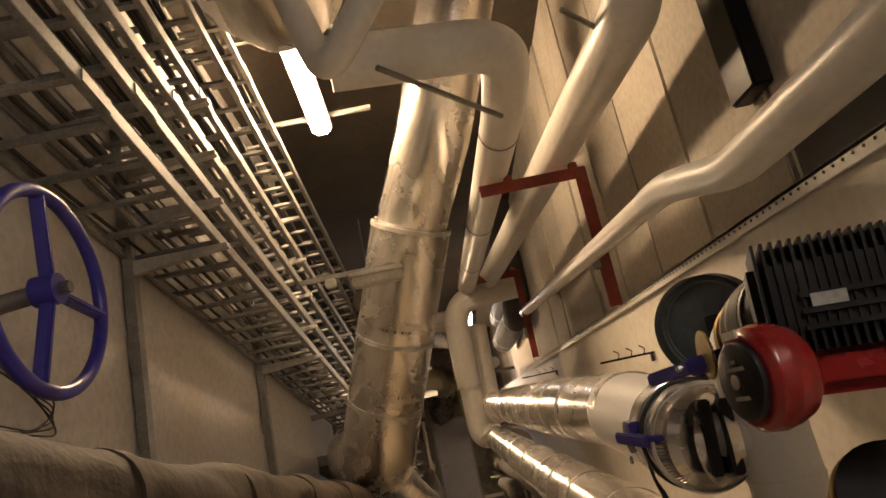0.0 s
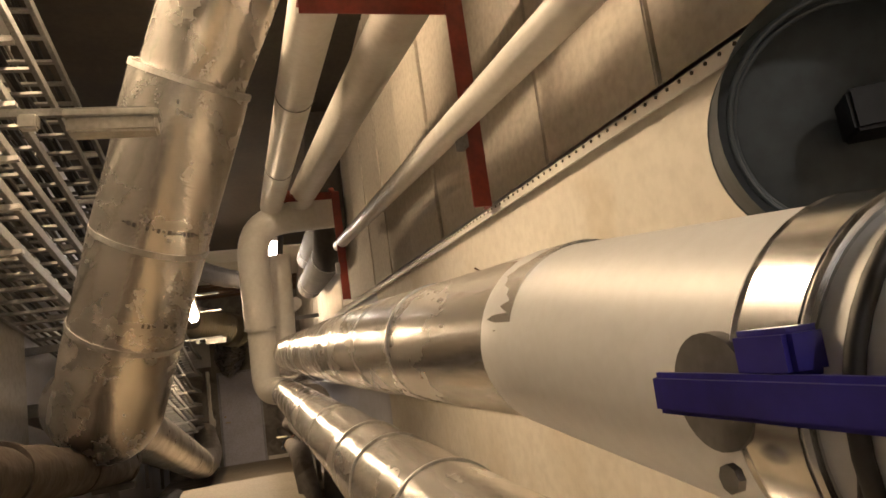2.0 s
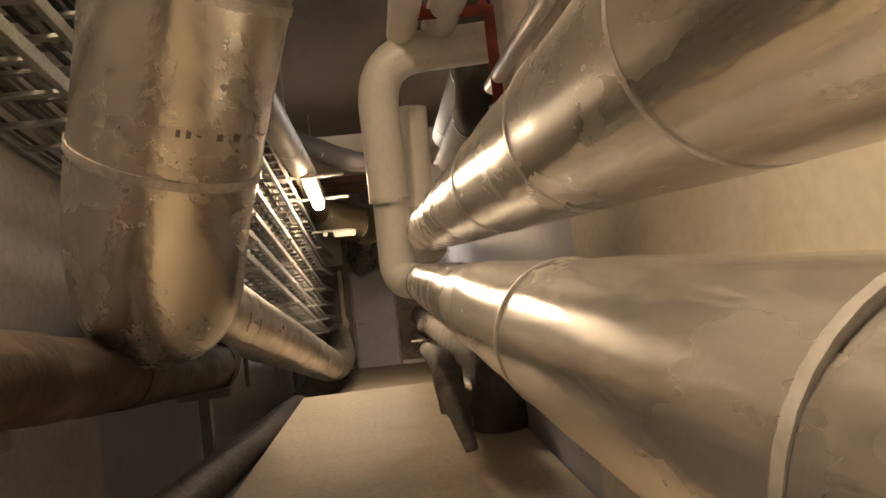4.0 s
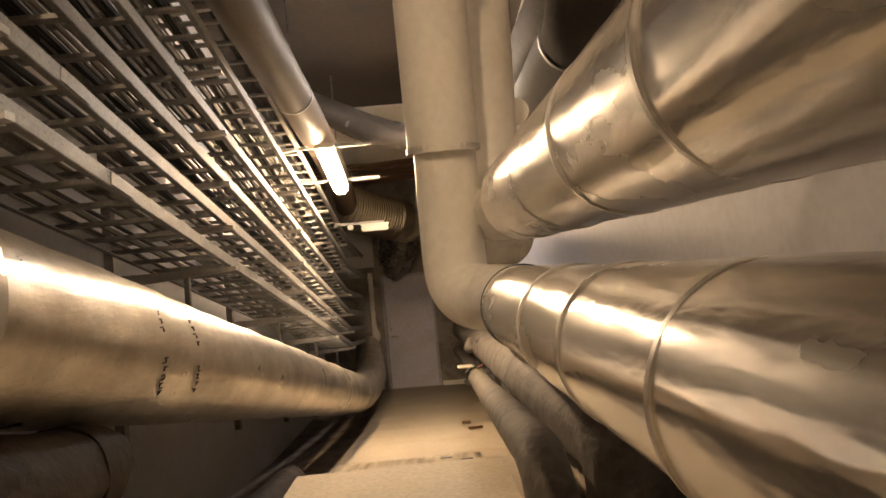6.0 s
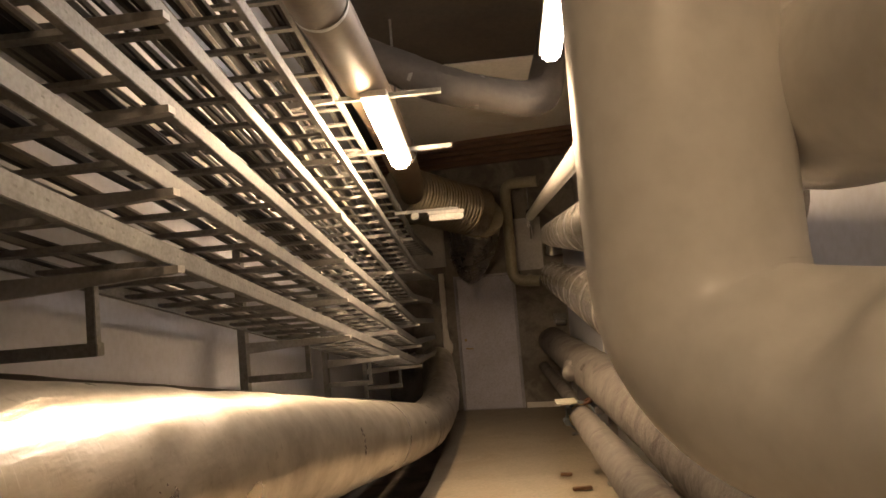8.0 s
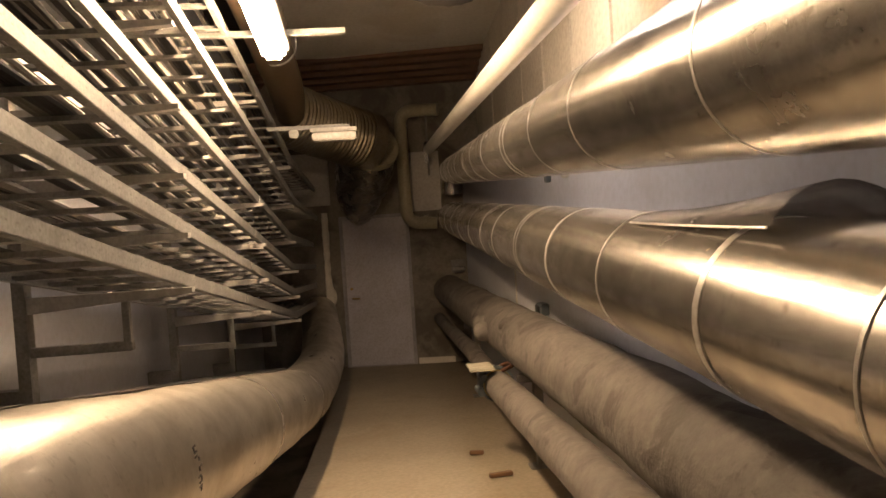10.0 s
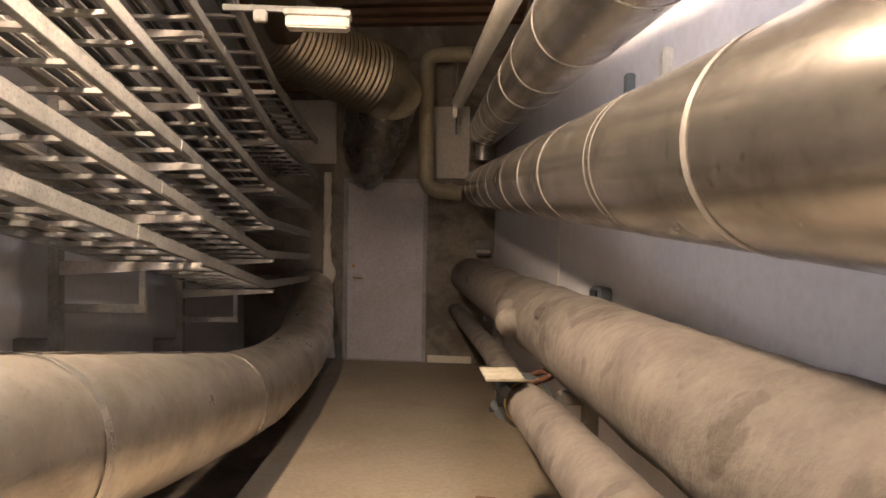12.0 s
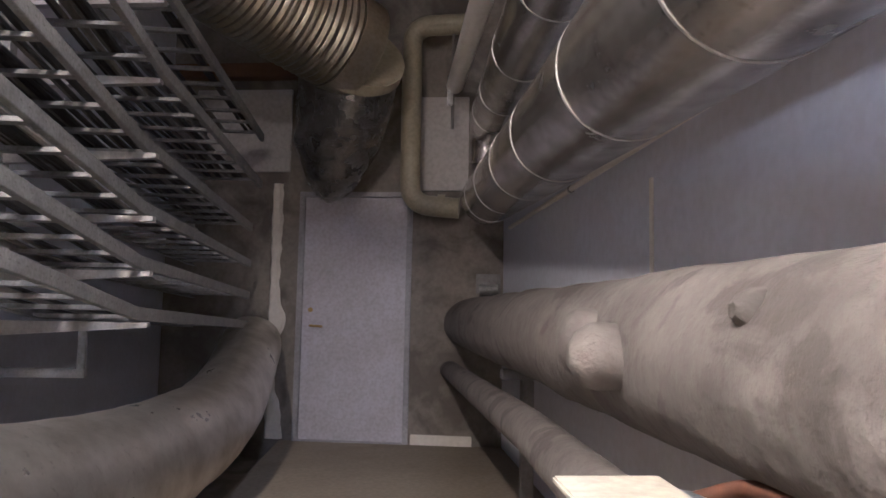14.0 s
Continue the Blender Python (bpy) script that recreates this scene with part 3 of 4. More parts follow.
p = empty("insulated_pipe", "large shiny aluminium-jacketed pipe beside the wall", "pipe")
part("jacket", sweep([MID2(8.9), MID2(17.4)], 0.204, 40, step=0.15, wobble=0.002, seed=5), M["sheet"], p)
part("end_cap", sweep([MID2(17.38), MID2(17.52)], lambda l: 0.204 - l * 0.6, 32), M["sheet"], p)
fl = bmesh.new()
rows = []
for k in range(13):
    an = radians(58 + k * 7.6)
    arch = 0.25 + 0.75 * math.sin(math.pi / 2 * min(1, k / 6))
    rows.append([fl.verts.new(MID2(y) + V(-math.cos(an), 0, math.sin(an)) * (0.208 + 0.075 * arch * ((10.6 - y) / 0.75) ** 1.6)) for y in (9.85, 10.0, 10.15, 10.3, 10.45, 10.6)])
for r0, r1 in zip(rows, rows[1:]):
    for k in range(5):
        fl.faces.new((r0[k], r0[k + 1], r1[k + 1], r1[k]))
bmesh.ops.solidify(fl, geom=fl.faces[:], thickness=0.003)
part("patch_plate", fl, M["sheet"], p, "lifted sheet flap of the jacket")
part("patch_edge", sweep([MID2(y) + V(-math.cos(radians(58)), 0, math.sin(radians(58))) * (0.211 + 0.019 * ((10.6 - y) / 0.75) ** 1.6) for y in (9.85, 10.1, 10.35, 10.6)], 0.003, 8), M["tape"], p, "bright cut edge")
bands(p, MID2, (9.5, 10.67, 12.0, 12.06, 12.8, 13.35, 14.05, 14.9, 15.6, 16.4, 17.1), 0.2045, M["tape"], 0.009)
bands(p, MID2, (9.99, 11.35), 0.2045, M["tape"], 0.026)
p = empty("insulated_pipe", "upper aluminium-jacketed pipe beside the wall", "pipe")
part("end_elbow", sweep(rounded([UP2(17.3), UP2(17.62), V(UP2(17.6).x, 17.66, 2.3)], 0.16), 0.15, 28), M["sheet"], p)
part("jacket", sweep([UP2(8.9), UP2(17.35)], 0.172, 40, step=0.15, wobble=0.002, seed=6), M["sheet"], p)
bands(p, UP2, (9.67, 10.48, 11.09, 11.72, 11.83, 12.62, 13.3, 13.9, 14.74, 15.6, 16.4, 17.0), 0.1725, M["tape"], 0.009)
p = empty("lagged_pipe", "large plaster-lagged pipe with chips and scuffs", "pipe")
part("lagging", sweep(rounded([(1.04, 8.25, 0.25), D1(8.3), D1(17.95)], 0.22), 0.196, 48, step=0.06, wobble=0.013, seed=8), M["plaster_pipe"], p)
def bulge(c, length, r):
    n = 14
    return sweep([c + V(-length * k / n, 0, 0) for k in range(n + 1)], lambda l: r * math.sqrt(max(0.1, 1 - (max(0, l / length - 0.8) / 0.2) ** 2)), 28, wobble=0.006)


part("stub", bulge(D1(13.7), 0.29, 0.072), M["plaster_pipe"], p, "capped branch stub")
part("stub_shoulder", bulge(D1(13.9) + V(0, 0, 0.02), 0.26, 0.085), M["plaster_pipe"], p)
part("stub_shoulder", bulge(D1(13.2) + V(0, 0, 0.1), 0.19, 0.035), M["plaster_pipe"], p)
D2 = line(0.745, 0.93, 0.03, -0.083, 11.0)
p = empty("lagged_pipe", "small plaster-lagged pipe with a flange above the walkway", "pipe")
part("lagging", sweep(rounded([(0.73, 7.75, 0.5), D2(7.95), D2(13.35)], 0.25), 0.095, 28, step=0.1, wobble=0.006, seed=9), M["plaster_pipe"], p)
part("bare_end", sweep([D2(13.3), V(0.84, 14.6, 0.72), V(0.83, 17.9, 0.62)], 0.075, 24, step=0.2, wobble=0.004, seed=10), M["plaster_pipe"], p)
part("flange", cyl(D2(13.28), D2(13.36), 0.125, 28), M["drum"], p, "dark steel flange")
part("seal_band", ring_at(D2(13.24), D2(1) - D2(0), 0.097, 0.03, 0.006), M["brass"], p, "yellowed seal band")
for an in (2.5, 3.3):
    c = D2(13.3) + V(math.cos(an) * 0.12, 0, math.sin(an) * 0.12 - 0.02)
    part("bolt", cyl(c + V(0, -0.07, 0.004), c + V(0, 0.1, -0.006), 0.028, 14), M["drum"], p)
for x, y, w, a in ((0.72, 12.8, 0.15, 8), (0.66, 13.45, 0.1, -14)):
    tagged(part("timber_stub", box((w, 0.035, 0.025), (0, 0, 0), m=Matrix.Translation((x, y, 0.455 - (y - 11) * 0.1038 + 0.018)) @ pose(0, 0, 0, 0, 0, a), bevel=0.004), M["wood"]),
           "dark wooden stub lying on the pale walkway", "timber", "stubs under the pipe")
p = tagged(part("board", box((0.17, 0.25, 0.012), (0.69, 13.2, 0.885), bevel=0.003), M["paper"]), "pale thin board lying on the pipe flange", "board")
tagged(part("rusty_clamp", sweep(rounded([(0.83, 13.15, 0.86), (0.9, 13.1, 0.9), (0.9, 13.3, 0.88), (0.84, 13.36, 0.84)], 0.04), 0.014, 12), M["rust"]), "orange rusted pipe clamp beside the board", "clamp")

# ---- ducts on the left ----
L2 = line(-0.757, 1.49, 0.0217, -0.182, 9)
p = empty("round_duct", "foil-wrapped duct sloping down from above and along the wall", "duct")
AX = lambda z: V(-0.154 + 0.395 * (z - 2.8), 5.34 - 0.482 * (z - 2.8), z)
part("upper_run", sweep([V(0.98, 3.9, 5.4), V(0.6, 4.34, 4.45), V(0.41, 4.55, 4.0), AX(3.58) + V(0.03, -0.03, 0.04), AX(3.42)], 0.27, 36, step=0.12, wobble=0.005), M["foil"], p)
part("sloping_run", sweep(rounded([AX(3.52), AX(2.05), AX(1.85) + V(0, 0.12, -0.02), L2(6.75)], 0.22, 8), 0.305, 36, step=0.12, wobble=0.006, seed=4), M["foil"], p)
for z in (3.5, 2.75, 2.28):
    part("foil_seam", ring_at(AX(z), (0.395, -0.482, 1), 0.307, 0.03, 0.004, 36), M["tape"], p)
for y in (11.9, 13.6):
    part("foil_seam", ring_at(L2(y), L2(1) - L2(0), 0.243, 0.04, 0.002, 36), M["foil"], p)
marks = random.Random(5)
for y0, spans in ((7.68, ((30, 4), (-12, -42))), (7.97, ((26, 0), (-14, -40))), (10.55, ((20, -10),))):
    for a0, a1 in spans:
        an = a0
        while an > a1:
            for k in range(marks.choice((2, 3))):
                an_k = an - k * 1.9
                c = L2(y0 + marks.uniform(-0.01, 0.01) + 0.06 * (a0 < 0) * (an / -40)) + V(math.cos(radians(an_k)), 0, math.sin(radians(an_k))) * 0.2435
                size = (0.003, 0.026, 0.004) if k != 1 else (0.003, 0.008, 0.012)
                part("print_mark", box(size, (0, 0, 0), m=Matrix.Translation(c) @ pose(0, 0, 0, 0, -an_k, 0)), M["dark"], p, smooth=False)
            an -= 6.5
ax_dir = V(0.395, -0.482, 1).normalized()
side = ax_dir.cross(V(0, 0, 1)).normalized()
front = side.cross(ax_dir)
for zc, a0, a1 in ((2.86, -60, 30), (2.42, -20, 40)):
    an = a0
    while an < a1:
        e = (side * math.sin(radians(an)) + front * math.cos(radians(an)))
        if e.y > 0:
            e = -e
        t3 = ax_dir.cross(e)
        mm = Matrix((e, t3, ax_dir)).transposed().to_4x4()
        mm.translation = AX(zc) + e * 0.3085
        part("print_mark", box((0.002, marks.uniform(0.012, 0.02), marks.choice((0.006, 0.022))), m=mm), M["dull"], p, smooth=False)
        an += marks.choice((4.5, 4.5, 5.5, 12))
part("lower_run", sweep(rounded([L2(6.6), L2(14.4), (-0.62, 16.4, 0.47), (-0.8, 18.0, 0.8)], 1.0, 12), 0.24, 64, step=0.04, wobble=0.008, seed=2), M["duct_foil"], p)
dl = bmesh.new()
rows_d = []
for k in range(15):
    row = []
    for i in range(110):
        y = 8.3 + i * 0.055
        ragged = 6 * noise.noise(V(y * 2.1, k * 0.6, 4)) + 5 * noise.noise(V(y * 7, k, 1))
        an = radians(86 + k * 5.5 + ragged * (k == 0))
        row.append(dl.verts.new(L2(y) + V(math.cos(an), 0, math.sin(an)) * (0.2505 + 0.003 * noise.noise(V(y * 5, k * 0.7, 2)))))
    rows_d.append(row)
for q0, q1 in zip(rows_d, rows_d[1:]):
    for i in range(109):
        dl.faces.new((q0[i], q1[i], q1[i + 1], q0[i + 1]))
bmesh.ops.solidify(dl, geom=dl.faces[:], thickness=0.004)
part("dust_layer", dl, M["dust"], p, "grey dust lying along the top of the duct")


# ---- cable trays ----
POSTS = (-1.0, 1.05, 3.13, 5.2, 7.27, 9.34, 11.6, 13.6, 15.42)


def tz(y):
    return tray_z(y) if y < 15.4 else tray_z(15.4) - 0.05 * (y - 15.4)


OFFS = (0.0, 0.23, 0.48, 0.77, 1.12, 1.5)
rung_me = mesh_from("rung", box((0.44, 0.032, 0.018)))
rung_me.materials.append(M["zinc"])
slope = math.degrees(math.atan(-0.163))
rnd = random.Random(7)
TA, TB = -2.2, 17.75
for i, o in enumerate(OFFS):
    t = empty("cable_tray", "galvanised ladder cable tray loaded with cables", "cable tray", "stacked cable trays")
    xr = -0.78 + (0.06 if i > 3 else 0)
    xl = xr - 0.45
    for x in (xr, xl):
        bm = bmesh.new()
        w = 0.026
        for (a, b) in ((TA, 15.4), (15.4, TB)):
            beam((x, a, tz(a) + o + 0.0275), (x, b, tz(b) + o + 0.0275), 0.005, 0.055, bm=bm)
            beam((x - w / 2 if x == xr else x + w / 2, a, tz(a) + o), (x - w / 2 if x == xr else x + w / 2, b, tz(b) + o), w, 0.006, bm=bm)
            beam((x - w / 2 if x == xr else x + w / 2, a, tz(a) + o + 0.055), (x - w / 2 if x == xr else x + w / 2, b, tz(b) + o + 0.055), w * 0.5, 0.005, bm=bm)
        part("side_rail", bm, M["zinc"], t, smooth=False)
    # punched slots along the outer rail, and clips where lengths are joined
    bm = bmesh.new()
    yy = 3.0
    while yy < 15.3:
        c = V(xr + 0.0028, yy, tz(yy) + o + 0.03)
        d = V(0, 0.006, -0.006 * 0.163)
        u = V(0, 0, 0.003)
        bm.faces.new([bm.verts.new(q) for q in (c - d - u, c + d - u, c + d + u, c - d + u)])
        yy += 0.05
    tagged(part("slot_row", bm, M["dull"], t, smooth=False), kind="stuff")
    for yy in (2.0 + i * 0.4, 8.0 - i * 0.3, 13.0 + i * 0.25):
        part("joint_plate", beam((xr + 0.005, yy - 0.09, tz(yy - 0.09) + o + 0.028), (xr + 0.005, yy + 0.09, tz(yy + 0.09) + o + 0.028), 0.005, 0.05, 0.001), M["zinc"], t, smooth=False)
    y = TA + 0.1 + i * 0.03
    while y < TB - 0.1:
        r = new("rung", rung_me)
        r.parent = t
        r.matrix_local = Matrix.Translation(((xr + xl) / 2, y, tz(y) + o + 0.012)) @ pose(0, 0, 0, slope if y < 15.4 else -2.9, 0, rnd.uniform(-0.6, 0.6))
        y += 0.25
    # cables lying on the rungs
    for name, m, n, rr in (("dark_cables", M["cable"], (2, 4, 6, 8, 8, 6)[i], 0.011), ("grey_cables", M["cable_grey"], (1, 2, 3, 3, 3, 2)[i], 0.012)):
        for k in range(n):
            bm = bmesh.new()
            x0 = rnd.uniform(xl + 0.06, xr - 0.07)
            ph = rnd.uniform(0, 50)
            rad = rr * rnd.uniform(0.7, 1.5)
            pts = []
            yy = TA
            while yy <= TB:
                pts.append(V(x0 + 0.05 * noise.noise(V(yy * 0.7, ph, 0)), yy, tz(yy) + o + 0.022 + rad + 0.012 * abs(noise.noise(V(yy * 1.3, ph, 3)))))
                yy += 0.3
            part("cable", sweep(pts, rad, 6, bm=bm), m, t)

# bracket posts with an arm under each tray
for y in POSTS:
    wx = -1.25 if y < 6.9 else XL
    px = -1.215 if y < 6.9 else -1.43
    b = empty("tray_bracket", "galvanised wall post with cantilever arms carrying trays", "bracket", "tray brackets")
    z0, z1 = tz(y) - 0.95, tz(y) + 1.62
    bm = bmesh.new()
    out = [(-0.025, -0.03), (0.025, -0.03), (0.025, 0.03), (-0.025, 0.03), (-0.025, 0.022), (0.018, 0.022), (0.018, -0.022), (-0.025, -0.022)]
    lo = [bm.verts.new((px + a, y + c, z0)) for a, c in out]
    hi = [bm.verts.new((px + a, y + c, z1)) for a, c in out]
    for k in range(8):
        bm.faces.new((lo[k], lo[(k + 1) % 8], hi[(k + 1) % 8], hi[k]))
    bm.faces.new(hi)
    part("post", bm, M["zinc"], b, smooth=False)
    part("wall_plate", box((abs(px - wx), 0.05, 0.12), ((px + wx) / 2, y, z0 + 0.5)), M["zinc"], b, smooth=False)
    if y > 9:
        part("lower_strut", box((0.42, 0.04, 0.04), (px + 0.22, y, tz(y) - 0.24), bevel=0.003), M["zinc"], b)
        part("strut_hanger", box((0.03, 0.03, 0.23), (px + 0.41, y, tz(y) - 0.145), bevel=0.003), M["zinc"], b)
    for i, o in enumerate(OFFS):
        bm = bmesh.new()
        xe = -0.74
        z = tz(y) + o - 0.012
        vs = [bm.verts.new(c) for sy in (-0.022, 0.022) for c in ((px, y + sy, z), (xe, y + sy, z), (xe, y + sy, z - 0.022), (px, y + sy, z - 0.07))]
        bm.faces.new(vs[0:4])
        bm.faces.new(list(reversed(vs[4:8])))
        for k in range(4):
            bm.faces.new((vs[k], vs[4 + k], vs[4 + (k + 1) % 4], vs[(k + 1) % 4]))
        bmesh.ops.recalc_face_normals(bm, faces=bm.faces)
        part("arm", bm, M["arm"], b, smooth=False)

# flat trunking lid beside the lower duct
bm = bmesh.new()
beam((-1.2, 7.4, L2(7.4).z + 0.12), (-1.2, 15.6, L2(15.6).z + 0.2), 0.5, 0.1, bm=bm)
tagged(part("cable_trunking", bm, M["dull"], smooth=False), "dull grey steel trunking beside the round duct", "trunking")


# ---- lamps ----
def lamp(x, y, z, length=1.2, rods=True, m="tube", drop=0.0, wall=0.0):
    l = empty("batten_lamp", "lit batten lamp; two hang beside the trays, two are added fill", "lamp", "batten lamps")
    l.matrix_world = Matrix.Translation((x, y, z)) @ pose(0, 0, 0, slope, 0, 0)
    bpy.context.view_layer.update()
    part("housing", box((0.17, length, 0.05), (0, 0, 0.075), bevel=0.006), M["lamp_body"], l)
    part("diffuser", box((0.13, length - 0.04, 0.07), (0, 0, 0.015), bevel=0.025), M[m], l, "glowing diffuser")
    if drop:
        for s in (-0.4, 0.4):
            part("hanger", box((0.02, 0.02, drop), (0, s, 0.1 + drop / 2)), M["zinc"], l)
    if wall:
        for s in (-0.25, 0.25):
            part("wall_arm", box((wall, 0.025, 0.02), (wall / 2, s, 0.11)), M["zinc"], l)
    if rods:
        for s in (-0.47, 0.5):
            part("rod", box((0.95, 0.03, 0.03), (-0.06, s, 0.112)), M["zinc"], l)
    return l


def small_lamp(x, y, z):
    l = empty("emergency_lamp", "unlit white box lamp on a strut by the trays", "lamp", "box lamps")
    l.matrix_world = Matrix.Translation((x, y, z))
    bpy.context.view_layer.update()
    part("housing", box((0.345, 0.11, 0.03), (0, 0, 0.045), bevel=0.004), M["lamp_body"], l)
    part("diffuser", box((0.33, 0.1, 0.065), (0, 0, 0), bevel=0.01), M["tube_off"], l, "unlit ribbed diffuser")
    part("strut", box((0.62, 0.03, 0.03), (-0.19, 0.03, 0.078)), M["zinc"], l)
    part("clip", box((0.07, 0.05, 0.06), (-0.3, 0.0, 0.03), bevel=0.008), M["lamp_body"], l)
    return l


lamp(-0.42, 4.45, 4.5)
lamp(-0.47, 12.1, 2.985)
# Added fill lamp behind the camera's start, brightens the left wall; no known fixture.
lamp(0.95, -0.8, 3.2, rods=False, m="tube_fill_start", drop=2.3)
# Added fill lamp kept out of view, lifts the door and the rear walls.
lamp(0.75, 11.9, 3.65, rods=False, m="tube_fill_far", drop=0.76)
small_lamp(-0.15, 4.27, 2.985)
small_lamp(-0.22, 13.86, 2.595)

# ---- high white pipes and red brackets ----
CA = line(0.658, 3.446, -0.0129, 0.0218, 5)
CB = line(1.06, 3.47, -0.05, 0.02, 4.5)
p = empty("white_pipe", "white plastic-jacketed pipe on red brackets, bent near its end", "pipe")
part("jacket", sweep(rounded([(-0.05, 2.36, 3.42), V(0.655, 2.44, 3.42), CA(3.0), CA(8.0)], 0.2), 0.105, 30, step=0.3), M["white"], p)
for y in (3.3, 5.1, 6.6):
    part("wire_tie", ring_at(CA(y), (0, 1, 0.02), 0.106, 0.008, 0.004), M["dull"], p)
p = empty("white_pipe", "second white plastic-jacketed pipe on red brackets", "pipe")
part("jacket", sweep(rounded([CB(2.2) + V(0, 0, 0.9), CB(2.3), CB(8.0)], 0.2), 0.118, 30, step=0.3), M["white"], p)
p = empty("white_pipe", "thin white pipe rising under the ceiling", "pipe")
part("jacket", sweep(rounded([(-0.35, 2.5, 4.5), (-0.06, 2.3, 3.34), (0.62, 1.75, 3.95)], 0.12), 0.06, 24), M["white"], p)
p = empty("insulated_vessel", "dark foil-wrapped vessel under the ceiling", "vessel")
part("body", sweep([(-0.5, 1.5, 4.3), (-0.25, 2.6, 4.05), (-0.2, 2.8, 4.0)], lambda l: 0.33 if l < 1.2 else 0.25, 32), M["foil"], p)
tagged(part("steel_tie", sweep([(0.13, 2.24, 3.3), (0.62, 2.76, 3.25)], 0.012, 10), M["dull"]), "thin steel tie bar under the white pipe", "tie bar")
tagged(part("steel_tie", sweep([(0.9, 2.42, 3.5), (1.22, 2.64, 3.4)], 0.012, 10), M["dull"]), "thin steel tie bar under the white pipe", "tie bar")


def red_bracket(y, ztop, zbot, x0=0.57, x1=1.21):
    b = empty("red_bracket", "red-painted angle steel bracket carrying the white pipes", "bracket", "red brackets")
    bm = bmesh.new()
    box((x1 - x0, 0.07, 0.008), ((x0 + x1) / 2, y, ztop), bm=bm)
    box((x1 - x0, 0.008, 0.07), ((x0 + x1) / 2, y - 0.035, ztop - 0.03), bm=bm)
    part("crossbar", bm, M["red"], b, smooth=False)
    bm = bmesh.new()
    box((0.07, 0.008, ztop - zbot), (x1 - 0.035, y - 0.04, (ztop + zbot) / 2), bm=bm)
    box((0.008, 0.07, ztop - zbot), (x1, y - 0.004, (ztop + zbot) / 2), bm=bm)
    part("upright", bm, M["red"], b, smooth=False)
    for x in (0.65, 1.05):
        part("pipe_stop", box((0.05, 0.05, 0.045), (x + 0.1, y, ztop + 0.025), bevel=0.006), M["red"], b)
    part("base_block", box((0.035, 0.06, 0.11), (x1 - 0.085, y - 0.05, zbot + 0.28), bevel=0.004), M["zinc"], b)


red_bracket(3.85, 3.3, 2.45)
red_bracket(7.6, 3.5, 2.5)

# slim white pipe along the panels
RP = line(1.127, 2.849, 0.026, 0.0702, 5)
p = empty("slim_pipe", "slim white pipe with a bend along the concrete panels", "pipe")
part("jacket", sweep(rounded([RP(7.9), RP(2.35), V(1.05, 1.8, 2.53), V(0.98, 0.6, 2.5), V(0.9, -2.5, 2.45)], 0.18), 0.052, 24, step=0.4), M["white"], p)
part("sleeve", sweep([(1.045, 1.74, 2.528), (0.98, 0.6, 2.5), (0.9, -2.5, 2.45)], 0.06, 24), M["white"], p)
part("bend_cover", sweep(rounded([RP(2.55), RP(2.32), V(1.05, 1.82, 2.535), V(1.04, 1.72, 2.527)], 0.15), 0.056, 24), M["sleeve"], p)
p = empty("slim_pipe", "slim cream pipe above the aluminium pipes", "pipe")
R2 = line(0.80, 2.72, 0.0, 0.03, 12)
part("jacket", sweep([R2(8.7), R2(17.5)], 0.066, 24, step=0.4), M["white"], p)

p = empty("wall_conduit", "thin cream-painted conduit clipped along the wall", "conduit")
CD = line(1.236, 1.7, 0.0, 0.004, 4)
part("conduit", sweep([CD(2.4), CD(17.4)], 0.014, 12, step=0.5, wobble=0.002), M["white_wall"], p)
for y in (3.1, 5.6, 8.1, 10.6, 13.1, 15.6):
    part("clip", ring_at(CD(y), (0, 1, 0), 0.0145, 0.02, 0.004, 16), M["zinc"], p)

# precast panels on the upper right wall
pan = tagged(new("panel_cladding"), "precast concrete wall panels with dark joints", "wall panels", kind="structure")
pan_me = mesh_from("panel", box((0.07, 0.765, 2.9), (1.535, 0, 3.93), bevel=0.006))
pan_me.materials.append(M["panel"])
for k in range(-8, 20):
    o = new("panel", pan_me)
    o.parent = pan
    o.location = (rnd.uniform(-0.006, 0.006), 3.47 + 0.79 * k, rnd.uniform(-0.01, 0.01))
lt = bmesh.new()
beam((1.262, -3.8, 2.452), (1.262, 9.0, 2.47), 0.06, 0.012, bm=lt)
beam((1.235, -3.8, 2.435), (1.235, 9.0, 2.455), 0.006, 0.045, bm=lt)
lr = tagged(part("ledge_trim", lt, M["white"], smooth=False), "pale perforated steel trim on the wall ledge", "trim", kind="structure")
hole = mesh_from("hole", cyl((-0.003, 0, 0), (0.003, 0, 0), 0.005, 8))
hole.materials.append(M["dark"])
for k in range(110):
    o = new("hole", hole)
    o.parent = lr
    yy = 0.4 + k * 0.045
    o.location = (1.2325, yy, 2.437 + 0.00156 * (yy + 3.8))
# black steel channel and column near the start
tagged(part("steel_channel", beam((1.42, -2.0, 2.52), (1.42, 2.0, 2.59), 0.14, 0.2, 0.01), M["black"]), "black steel channel above the wall ledge", "channel")
tagged(part("steel_column", box((0.08, 0.2, 2.4), (1.46, 2.3, 4.13), bevel=0.01), M["black"]), "dark steel column against the panels", "column")


